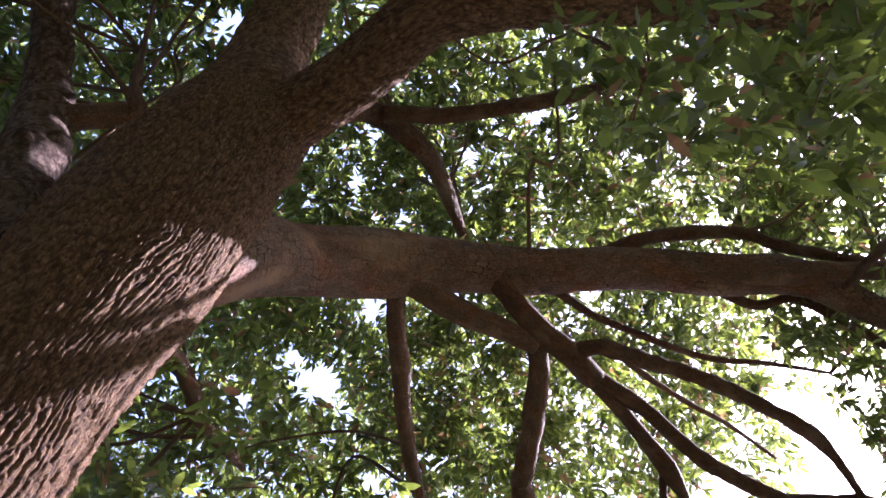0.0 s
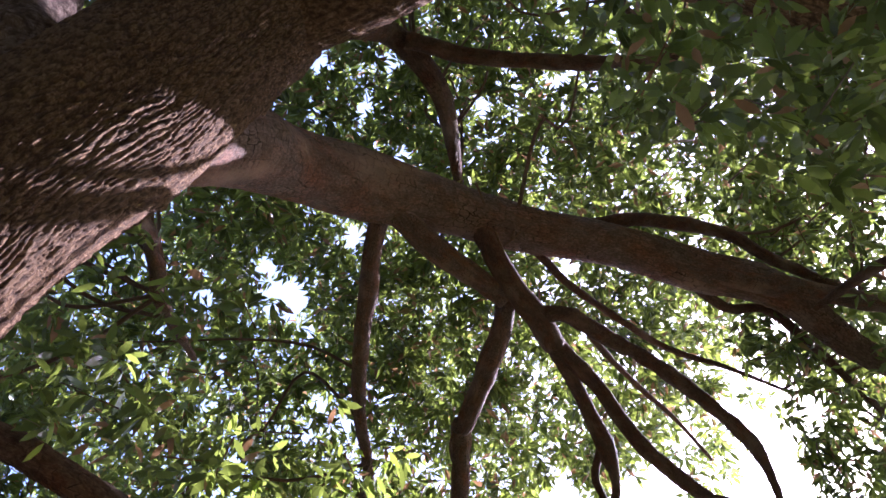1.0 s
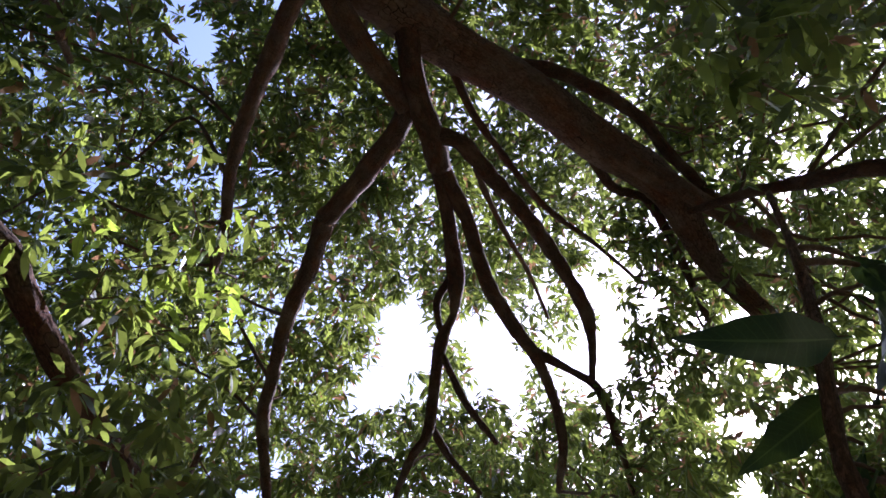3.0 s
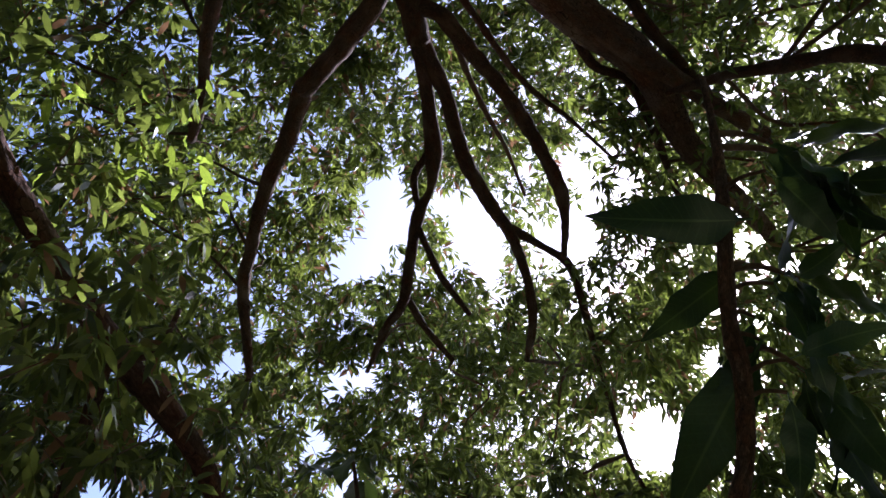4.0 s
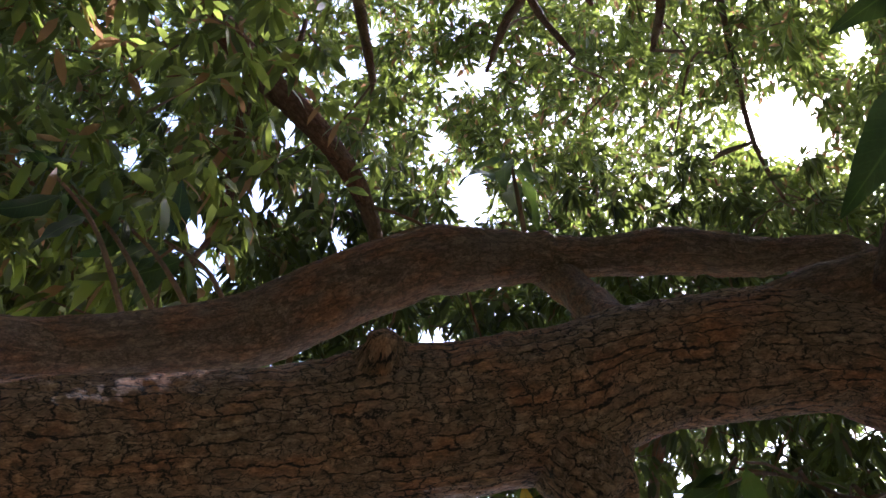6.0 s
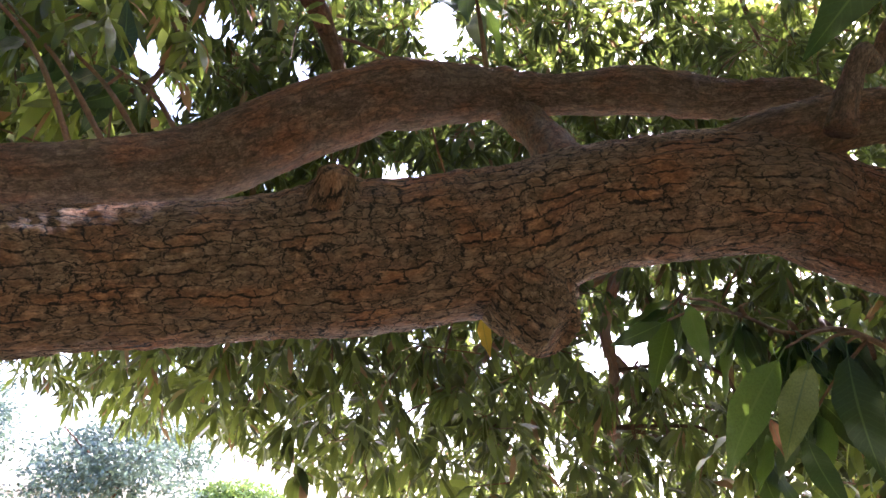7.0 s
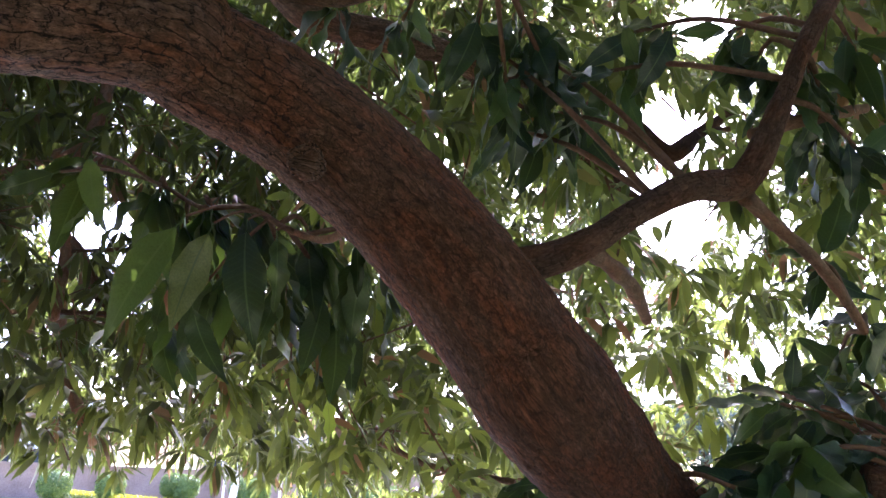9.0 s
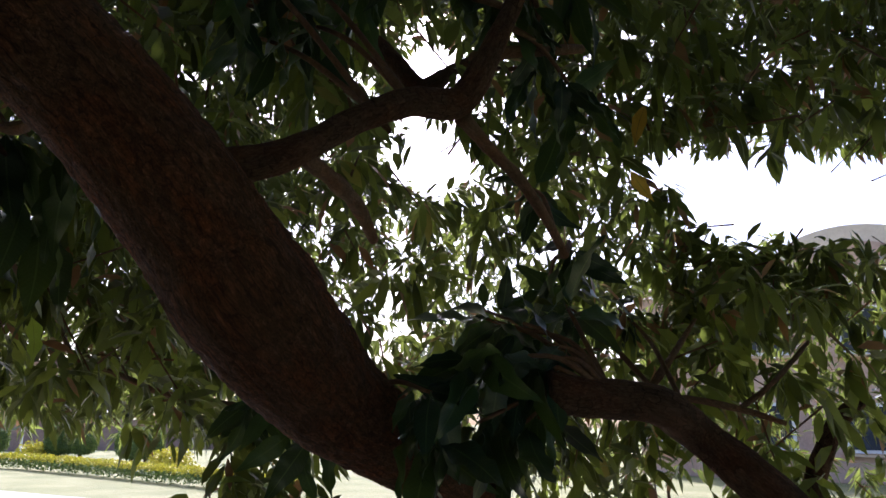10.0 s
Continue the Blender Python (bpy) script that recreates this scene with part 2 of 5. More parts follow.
BARK_TWIG = bark_material("twig bark", (0.07, 0.045, 0.03), (0.13, 0.085, 0.055), (0.2, 0.14, 0.095), (0.16, 0.13, 0.09), 0.04, 0.3, 1.0, 0.001)


def leaf_material(name, deep, fresh, glow, old, share_old, rough=0.38, veins=False, thin=0.2):
    """A waxy leaf that lets light through: colour changes from leaf to leaf, a few have turned."""
    m, nodes, links, b = material(name, rough)
    b.inputs["Specular IOR Level"].default_value = 0.38 if veins else 0.5
    pick = nodes.new("ShaderNodeObjectInfo" if veins else "ShaderNodeNewGeometry")
    rnd = pick.outputs["Random" if veins else "Random Per Island"]
    base = ramp(nodes, [(0.0, deep), (0.6, tuple(0.72 * p + 0.28 * q for p, q in zip(deep, fresh))), (1 - share_old - 0.01, fresh), (1 - share_old, old)])
    thru = ramp(nodes, [(0.0, tuple(0.35 * c for c in glow)), (1 - share_old - 0.01, glow), (1 - share_old, tuple(1.5 * c for c in old))])
    links.new(rnd, base.inputs[0])
    links.new(rnd, thru.inputs[0])
    tc = nodes.new("ShaderNodeTexCoord")
    spots = texture(nodes, links, "ShaderNodeTexNoise", tc.outputs["Object"], 60.0 if veins else 30.0, Detail=4.0)
    fleck = ramp(nodes, [(0.3, (0.7, 0.72, 0.6)), (0.6, (1.1, 1.1, 1.0))])
    links.new(spots.outputs["Fac"], fleck.inputs[0])
    col = mixed(nodes, links, "MULTIPLY", 1.0, base.outputs[0], fleck.outputs[0])
    through_col = thru.outputs[0]
    if veins:
        at = nodes.new("ShaderNodeAttribute")
        at.attribute_name = "leaf_co"
        part_xyz = nodes.new("ShaderNodeSeparateXYZ")
        links.new(at.outputs["Vector"], part_xyz.inputs[0])
        side = nodes.new("ShaderNodeMath")
        side.operation = "ABSOLUTE"
        links.new(part_xyz.outputs["Y"], side.inputs[0])
        slant = nodes.new("ShaderNodeMath")
        slant.operation = "MULTIPLY_ADD"
        slant.inputs[1].default_value = -0.12
        links.new(side.outputs[0], slant.inputs[0])
        links.new(part_xyz.outputs["X"], slant.inputs[2])
        comb = nodes.new("ShaderNodeMath")
        comb.operation = "PINGPONG"
        comb.inputs[1].default_value = 0.03
        links.new(slant.outputs[0], comb.inputs[0])
        rib = ramp(nodes, [(0.0, (1, 1, 1)), (0.0055, (0, 0, 0))])
        links.new(comb.outputs[0], rib.inputs[0])
        mid_rib = ramp(nodes, [(0.03, (1, 1, 1)), (0.07, (0, 0, 0))])
        links.new(side.outputs[0], mid_rib.inputs[0])
        veined = mixed(nodes, links, "LIGHTEN", 1.0, mid_rib.outputs[0], mixed(nodes, links, "MULTIPLY", 1.0, rib.outputs[0], (0.35, 0.35, 0.35, 1)))
        col = mixed(nodes, links, "MIX", veined, col, (0.06, 0.1, 0.035, 1))
    links.new(col, b.inputs["Base Color"])
    tr = nodes.new("ShaderNodeBsdfTranslucent")
    links.new(through_col, tr.inputs["Color"])
    both = nodes.new("ShaderNodeMixShader")
    both.inputs[0].default_value = thin
    links.new(b.outputs[0], both.inputs[1])
    links.new(tr.outputs[0], both.inputs[2])
    links.new(both.outputs[0], nodes["Material Output"].inputs["Surface"])
    return m


LEAF = leaf_material("mango foliage", (0.009, 0.022, 0.015), (0.044, 0.075, 0.028), (0.46, 0.56, 0.08), (0.24, 0.13, 0.06), 0.06, 0.4, thin=0.4)
LEAF_LOW = leaf_material("hanging foliage", (0.01, 0.02, 0.014), (0.05, 0.075, 0.033), (0.45, 0.54, 0.09), (0.2, 0.12, 0.06), 0.04, 0.36, thin=0.34)
LEAF_NEAR = leaf_material("mango leaf", (0.008, 0.026, 0.019), (0.035, 0.08, 0.03), (0.3, 0.46, 0.05), (0.09, 0.14, 0.04), 0.02, 0.3, True, 0.09)
# lighter copy of the mango leaf: better light is put into its colour
LEAF_SPRAY = leaf_material("lit spray leaf", (0.012, 0.034, 0.016), (0.055, 0.105, 0.03), (0.34, 0.5, 0.05), (0.12, 0.15, 0.04), 0.05, 0.32, True, 0.1)
LEAF_YELLOW = leaf_material("turned leaf", (0.45, 0.28, 0.02), (0.6, 0.36, 0.03), (0.9, 0.6, 0.06), (0.5, 0.3, 0.05), 0.02, 0.5, True, 0.5)
# lime green; on the upper left clusters it stands in for sunlight
LEAF_LIME = leaf_material("fresh and sun-tinted leaf", (0.2, 0.32, 0.03), (0.26, 0.4, 0.04), (0.65, 0.85, 0.08), (0.3, 0.4, 0.04), 0.02, 0.4, True, 0.5)
LEAF_DRY = leaf_material("withered leaf", (0.16, 0.08, 0.04), (0.22, 0.11, 0.06), (0.3, 0.15, 0.07), (0.2, 0.1, 0.05), 0.02, 0.7, True)


def ground_material(name, stops, scale, grain, bump=0.02):
    m, nodes, links, b = material(name, 0.9)
    tc = nodes.new("ShaderNodeTexCoord")
    big = texture(nodes, links, "ShaderNodeTexNoise", tc.outputs["Object"], scale, Detail=6.0)
    fine = texture(nodes, links, "ShaderNodeTexNoise", tc.outputs["Object"], grain, Detail=5.0, Roughness=0.7)
    r = ramp(nodes, stops)
    both = nodes.new("ShaderNodeMath")
    both.operation = "MULTIPLY_ADD"
    both.inputs[1].default_value = 0.5
    half = nodes.new("ShaderNodeMath")
    half.operation = "MULTIPLY"
    half.inputs[1].default_value = 0.5
    links.new(fine.outputs["Fac"], half.inputs[0])
    links.new(big.outputs["Fac"], both.inputs[0])
    links.new(half.outputs[0], both.inputs[2])
    links.new(both.outputs[0], r.inputs[0])
    links.new(r.outputs[0], b.inputs["Base Color"])
    bp = nodes.new("ShaderNodeBump")
    bp.inputs["Distance"].default_value = bump
    links.new(fine.outputs["Fac"], bp.inputs["Height"])
    links.new(bp.outputs[0], b.inputs["Normal"])
    return m


GRASS = ground_material("lawn", [(0.35, (0.14, 0.16, 0.05)), (0.5, (0.24, 0.24, 0.09)), (0.65, (0.34, 0.32, 0.15))], 0.6, 40)
SOIL = ground_material("dry soil", [(0.35, (0.09, 0.065, 0.042)), (0.5, (0.15, 0.11, 0.075)), (0.65, (0.22, 0.165, 0.115))], 0.8, 30)
PAVING = ground_material("pale concrete", [(0.35, (0.38, 0.36, 0.32)), (0.5, (0.47, 0.45, 0.4)), (0.65, (0.54, 0.52, 0.47))], 0.5, 25, 0.004)
PLASTER = ground_material("tan plaster", [(0.35, (0.5, 0.36, 0.21)), (0.5, (0.6, 0.44, 0.27)), (0.65, (0.66, 0.5, 0.33))], 0.7, 14, 0.004)
CREAM = ground_material("cream plaster", [(0.35, (0.66, 0.53, 0.39)), (0.5, (0.74, 0.61, 0.46)), (0.65, (0.78, 0.66, 0.52))], 0.7, 14, 0.004)
WHITE = ground_material("white paint", [(0.35, (0.68, 0.67, 0.64)), (0.6, (0.8, 0.79, 0.77))], 1.2, 30, 0.002)
SANDSTONE = ground_material("pink sandstone", [(0.35, (0.44, 0.29, 0.21)), (0.5, (0.54, 0.37, 0.27)), (0.65, (0.62, 0.45, 0.33))], 0.9, 14, 0.005)
GLASS_DARK = ground_material("dark window", [(0.35, (0.03, 0.035, 0.04)), (0.6, (0.06, 0.065, 0.07))], 2.0, 10, 0.001)
WEATHERED = ground_material("weathered brick wall", [(0.35, (0.2, 0.135, 0.11)), (0.5, (0.28, 0.2, 0.165)), (0.65, (0.35, 0.26, 0.21))], 1.5, 18, 0.006)
BUSH = leaf_material("clipped bush", (0.09, 0.15, 0.045), (0.19, 0.26, 0.075), (0.3, 0.4, 0.08), (0.2, 0.24, 0.05), 0.03, 0.5)
HEDGE = leaf_material("golden hedge", (0.42, 0.4, 0.02), (0.66, 0.58, 0.03), (0.75, 0.68, 0.05), (0.4, 0.36, 0.05), 0.03, 0.5)
# haze before the far trees is put into this pale bluish leaf colour
FAR_LEAF = leaf_material("haze-tinted grey-green foliage", (0.05, 0.075, 0.07), (0.12, 0.155, 0.13), (0.22, 0.3, 0.18), (0.16, 0.15, 0.1), 0.03, 0.5)


# ---------------------------------------------------------------- builders
def link_mesh(name, verts, faces, mat, parent=None, label="", smooth=True, attributes=()):
    me = bpy.data.meshes.new(name)
    me.from_pydata(verts if isinstance(verts, list) else verts.tolist(), [], faces if isinstance(faces, list) else faces.tolist())
    for key, values in attributes:
        me.attributes.new(key, "FLOAT_VECTOR", "POINT").data.foreach_set("vector", np.asarray(values, np.float32).ravel())
    if smooth:
        me.polygons.foreach_set("use_smooth", [True] * len(me.polygons))
    me.materials.append(mat)
    ob = new(name, me)
    ob.parent = parent
    return tagged(ob, label)


def part(name, bm, mat, parent, label="", smooth=False):
    me = bpy.data.meshes.new(name)
    bm.to_mesh(me)
    bm.free()
    if smooth:
        me.polygons.foreach_set("use_smooth", [True] * len(me.polygons))
    me.materials.append(mat)
    ob = new(name, me)
    ob.parent = parent
    return tagged(ob, label)


def box(bm, centre, size, bevel=0.0, turn=0.0):
    m = Matrix.Translation(centre) @ Matrix.Rotation(turn, 4, "Z") @ Matrix.Diagonal((*size, 1))
    made = bmesh.ops.create_cube(bm, size=1, matrix=m)
    if bevel:
        edges = {e for v in made["verts"] for e in v.link_edges}
        bmesh.ops.bevel(bm, geom=list(edges), offset=bevel, segments=2, affect="EDGES")
    return bm


def worley(p, seed=0):
    """The gap between the distances to the two nearest cell points, and a number for the nearest cell."""
    cell = np.floor(p).astype(np.int64)
    near = np.full(len(p), 9.0)
    next_near = near.copy()
    for dx in (-1, 0, 1):
        for dy in (-1, 0, 1):
            for dz in (-1, 0, 1):
                c = cell + (dx, dy, dz)
                h = (c[:, 0] * 73856093 ^ c[:, 1] * 19349663 ^ c[:, 2] * 83492791 ^ seed) & 0x7FFFFFFF
                jit = np.stack([((h * k) & 0xFFFF) / 65536.0 for k in (1103515, 2654435, 40503)], 1)
                d = np.linalg.norm(c + 0.1 + 0.8 * jit - p, axis=1)
                next_near = np.where(d < near, near, np.minimum(next_near, d))
                near = np.minimum(near, d)
    return next_near - near


def plated(u, v, strips, seed, across=0.42, along=0.8):
    """Cells in rows along a bough (u runs round it and closes after that many strips): the gap to the next cell, and a number of its own for each."""
    cu, cv = np.floor(u).astype(np.int64), np.floor(v).astype(np.int64)
    near, next_near, own = np.full(len(u), 9.0), np.full(len(u), 9.0), np.zeros(len(u))
    for du in (-1, 0, 1):
        for dv in (-2, -1, 0, 1, 2):
            a, b = cu + du, cv + dv
            h = ((a % strips) * 73856093 ^ b * 19349663 ^ seed * 83492791) & 0x7FFFFFFF
            h = (h * 1103515245 + 12345) & 0x7FFFFFFF
            j1, j2, j3 = ((h >> 3) & 1023) / 1023.0, ((h >> 11) & 1023) / 1023.0, ((h >> 19) & 1023) / 1023.0
            d = np.hypot(a + 0.5 + across * (j1 - 0.5) - u, b + 0.5 + along * (j2 - 0.5) + 0.5 * (a % 2) - v)
            closer = d < near
            next_near = np.where(closer, near, np.minimum(next_near, d))
            own = np.where(closer, j3, own)
            near = np.minimum(near, d)
    return next_near - near, own


def wave(p, seed):
    """A cheap smooth noise in -1 to 1 from a few crossed sines."""
    r = np.random.RandomState(seed)
    out = np.zeros(len(p))
    for k in range(6):
        w = r.normal(size=3) * (0.7 + 0.35 * k)
        out += np.sin(p @ w + r.uniform(0, 6.3)) / (1 + 0.4 * k)
    return out / 2.6


def spline(points, step):
    """A smooth line through control points (x, y, z, radius), cut into even steps."""
    c = np.array(points, float)
    c = np.vstack([2 * c[0] - c[1], c, 2 * c[-1] - c[-2]])
    out = []
    for i in range(1, len(c) - 2):
        u = np.linspace(0, 1, 40, endpoint=False)[:, None]
        a, b, d, e = c[i - 1], c[i], c[i + 1], c[i + 2]
        out.append(0.5 * (2 * b + (d - a) * u + (2 * a - 5 * b + 4 * d - e) * u**2 + (3 * b - a - 3 * d + e) * u**3))
    line = np.vstack(out + [c[-2:-1]])
    for _ in range(12):
        line[1:-1] = 0.25 * line[:-2] + 0.5 * line[1:-1] + 0.25 * line[2:]
    s = np.r_[0, np.cumsum(np.linalg.norm(np.diff(line[:, :3], axis=0), axis=1))]
    at = np.linspace(0, s[-1], max(3, int(s[-1] / step) + 1))
    return np.stack([np.interp(at, s, line[:, k]) for k in range(4)], 1), at


def tube(points, step, around, seed, lumps=0.08, plates=None, knots=(), seam=(0.3, 0.2, 1.0), ridged=False, flaky=False, front=0.0, solid=False):
    """A bough as a tube: swellings, rough plated bark (length, width and depth of a plate) and knots (x, y, z, reach, rise)."""
    line, s = spline(points, step)
    p, r = line[:, :3], np.maximum(line[:, 3], 0.002)
    tang = np.gradient(p, axis=0)
    tang /= np.linalg.norm(tang, axis=1)[:, None]
    side = np.array(seam, float)
    if abs(unit(side) @ tang[0]) > 0.95:
        side = np.array([1.0, 0.2, 0])
    sides = []
    for t in tang:
        side = side - t * (side @ t)
        side /= np.linalg.norm(side)
        sides.append(side)
    sides = np.array(sides)
    ups = np.cross(tang, sides)
    cols = around + 1
    ang = np.linspace(0, 2 * np.pi, cols)
    ang = ang + front * np.sin(ang)
    out = np.cos(ang)[None, :, None] * sides[:, None] + np.sin(ang)[None, :, None] * ups[:, None]
    co = np.stack([np.cos(ang)[None] * r[:, None], np.sin(ang)[None] * r[:, None], np.repeat(s[:, None], cols, 1)], -1)
    flat = co.reshape(-1, 3)
    rr = np.repeat(r, cols)
    rise = rr * lumps * (wave(flat / np.maximum(rr, 0.02)[:, None] * 0.55, seed) + 0.4 * wave(flat / np.maximum(rr, 0.02)[:, None] * 1.6, seed + 1))
    pos = (p[:, None] + out * r[:, None, None]).reshape(-1, 3)
    flat_out = out.reshape(-1, 3)
    for x, y, z, reach, height in knots:
        d = np.linalg.norm(pos - (x, y, z), axis=1) / reach
        rise += height * np.exp(-(d**2) * 2.0) * (1 + 0.35 * np.sin(9 * d))
    length, width, depth = plates or (0.05, 0.03, 0)
    bark = flat / (width, width, length)
    strips = max(3, round(2 * np.pi * float(np.median(r)) / width))
    strip = np.stack([flat[:, 2] / length, np.tile(ang / (2 * np.pi) * strips, len(s)), np.zeros(len(flat))], 1)
    if flaky:
        # long fissures with cross cracks between them, some shallow
        warp = np.stack([wave(bark * 0.55, seed + 5), wave(bark * 0.5, seed + 6)], 1) + 0.5 * np.stack([wave(bark * 1.8, seed + 7), wave(bark * 1.8, seed + 8)], 1)
        gap, own = plated(strip[:, 1] + 0.3 * warp[:, 0], strip[:, 0] + 0.4 * warp[:, 1], strips, seed, 0.6, 1.0)
        rise += depth * (0.5 * np.clip(gap / 0.3, 0, 1) ** 0.5 - 0.4 + 0.5 * (own - 0.5)) + depth * 0.5 * wave(bark * 1.5, seed + 9) + depth * 0.3 * wave(bark * 3.7, seed + 10)
        strip = np.stack([strip[:, 0] + 0.25 * warp[:, 1], strip[:, 1] + 0.2 * warp[:, 0], s.repeat(cols)], 1)
        if solid:
            strip[:, :2] = np.stack([bark[:, 2], bark[:, 0] + 0.6 * bark[:, 1]], 1) + 0.3 * warp
    elif depth:
        bent = bark + 0.45 * np.stack([wave(bark * 1.7, seed + 5), wave(bark * 1.7, seed + 6), wave(bark * 1.7, seed + 7)], 1)
        gap = worley(bent, seed)
        rise += depth * (np.sqrt(np.clip(gap / 0.34, 0, 1)) - 0.7) * (0.55 if ridged else 1) + depth * 0.4 * wave(bent * 3.1, seed + 9)
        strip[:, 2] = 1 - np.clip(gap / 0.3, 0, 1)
        if ridged:
            wander = 1.1 * wave(bark * 0.3, seed + 2) + 0.55 * wave(bark * 0.8, seed + 3) + 0.25 * wave(bark * 1.9, seed + 4)
            rise += depth * 0.85 * (np.abs(np.sin(np.pi * (strip[:, 1] * 0.8 + wander))) ** 0.7 - 0.6)
    pos = pos + flat_out * rise[:, None]
    n = len(p)
    i, j = np.meshgrid(np.arange(n - 1), np.arange(around), indexing="ij")
    quads = np.stack([i * cols + j, i * cols + j + 1, (i + 1) * cols + j + 1, (i + 1) * cols + j], -1).reshape(-1, 4)
    verts = np.vstack([pos, p[:1], p[-1:]])
    ends_co = [[0, 0, 0], [0, 0, s[-1] / length]]
    caps = [(len(pos), a + 1, a) for a in range(around)]
    caps += [(len(pos) + 1, (n - 1) * cols + a, (n - 1) * cols + a + 1) for a in range(around)]
    return verts, quads.tolist() + caps, [("bark_co", np.vstack([bark, ends_co])), ("strip_co", np.vstack([strip, ends_co]))]


def unit(v):
    return v / np.maximum(np.linalg.norm(v, axis=-1, keepdims=True), 1e-9)


def leaf_cloud(base, axis, normal, length, width, droop, simple=False):
    """Many slim pointed leaves at once, bending down towards the tip: six corners each, or four for those far off."""
    side = unit(np.cross(axis, normal))
    normal = np.cross(side, axis)
    n = len(base)
    rows = ((0.45, 0.5),) if simple else ((0.32, 0.47), (0.7, 0.42))
    size = 2 + 2 * len(rows)
    verts = np.empty((n, size, 3))
    down = np.array([0, 0, -1.0])

    def spine(u):
        return base + axis * (length * u)[:, None] + down * (droop * length * u * u)[:, None]

    verts[:, 0] = spine(np.zeros(n))
    for k, (u, w) in enumerate(rows):
        mid = spine(np.full(n, u)) + normal * (0.12 * width)[:, None]
        verts[:, 1 + 2 * k] = mid - side * (w * width)[:, None]
        verts[:, 2 + 2 * k] = mid + side * (w * width)[:, None]
    verts[:, size - 1] = spine(np.ones(n))
    k = np.arange(n)[:, None] * size
    if simple:
        return verts.reshape(-1, 3), (k + [0, 2, 3, 1]).tolist()
    return verts.reshape(-1, 3), np.concatenate([k + [0, 2, 1], k + [3, 4, 5]]).tolist() + (k + [1, 2, 4, 3]).tolist()


def clumps_to_leaves(rng, tips, ways, per, length, spread=0.85, hang=0.45, simple=False, slim=(0.27, 0.39)):
    """Whorls of leaves round twig ends."""
    n = len(tips)
    count = rng.randint(per[0], per[1] + 1, n)
    own = np.repeat(np.arange(n), count)
    m = len(own)
    way = ways[own]
    around = rng.normal(size=(m, 3))
    around = unit(around - way * (around * way).sum(1)[:, None])
    axis = unit(way * rng.uniform(0.05, 0.8, m)[:, None] + around * spread + np.array([0, 0, -1.0]) * rng.uniform(0.0, 2 * hang, m)[:, None])
    base = tips[own] - way * rng.uniform(0, 0.09, m)[:, None] + axis * 0.015
    up = np.array([0, 0, 1.0]) + 0.55 * rng.normal(size=(m, 3))
    size = rng.uniform(*length, m)
    return leaf_cloud(base, axis, up, size, size * rng.uniform(*slim, m), rng.uniform(0.05, 0.4, m), simple)


# ---------------------------------------------------------------- ground
def disc(name, rings, around, mat, label, category):
    verts, faces = [(0.0, 0.0, 0.0)], []
    for k, r in enumerate(rings):
        for a in range(around):
            verts.append((r * math.cos(2 * math.pi * a / around), r * math.sin(2 * math.pi * a / around), 0.0))
    for a in range(around):
        b = (a + 1) % around
        faces.append((0, 1 + a, 1 + b))
        for k in range(len(rings) - 1):
            i = 1 + k * around
            faces.append((i + a, i + around + a, i + around + b, i + b))
    ob = link_mesh(name, verts, faces, mat, smooth=False)
    return tagged(ob, label, category, kind="structure")


disc("ground", [3, 8, 20, 50, 120, 400, 1500], 48, GRASS, "mown park lawn with dry patches reaching the horizon", "lawn")
bm = bmesh.new()
bmesh.ops.create_circle(bm, cap_ends=True, radius=4.2, segments=40, matrix=Matrix.Translation((-0.9, 0.6, 0.006)))
for v in bm.verts:
    v.co.xy *= 1 + 0.08 * math.sin(5 * v.co.x + 3 * v.co.y)
tagged(part("bare_soil", bm, SOIL, None), "bare dry soil under the mango tree", "soil", kind="structure")
bm = bmesh.new()
box(bm, (-2.05, 15.3, 0.0), (19, 10.0, 0.05), turn=radians(-61.5))
tagged(part("pavement", bm, PAVING, None), "pale sunlit concrete path across the lawn", "path", kind="structure")

# ---------------------------------------------------------------- the mango tree
tree = tagged(new("mango_tree"), "old spreading mango tree with rough brown bark and dense green leaves", "tree")
TRUNK = [(-1.66, 0.28, -0.1, 0.50), (-1.62, 0.25, 0.25, 0.40), (-1.58, 0.2, 0.9, 0.335), (-1.55, 0.15, 1.6, 0.315), (-1.53, 0.01, 2.3, 0.285),
         (-1.44, -0.11, 2.9, 0.262), (-1.34, -0.19, 3.27, 0.25), (-1.23, -0.245, 3.56, 0.262), (-1.10, -0.30, 3.89, 0.298), (-0.90, -0.385, 4.275, 0.3), (-0.72, -0.45, 4.63, 0.25), (-0.6, -0.55, 4.9, 0.19)]
verts, faces, bark = tube(TRUNK[:5], 0.02, 120, 3, 0.05, (0.08, 0.03, 0.015))
link_mesh("trunk_base", verts, faces, BARK_TRUNK, tree, attributes=bark)
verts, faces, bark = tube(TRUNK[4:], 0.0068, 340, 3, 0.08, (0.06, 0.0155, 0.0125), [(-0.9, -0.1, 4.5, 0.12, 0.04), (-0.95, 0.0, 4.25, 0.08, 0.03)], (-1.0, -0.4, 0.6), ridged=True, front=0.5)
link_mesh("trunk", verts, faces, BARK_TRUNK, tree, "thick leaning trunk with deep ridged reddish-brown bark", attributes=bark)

BOUGHS = {}

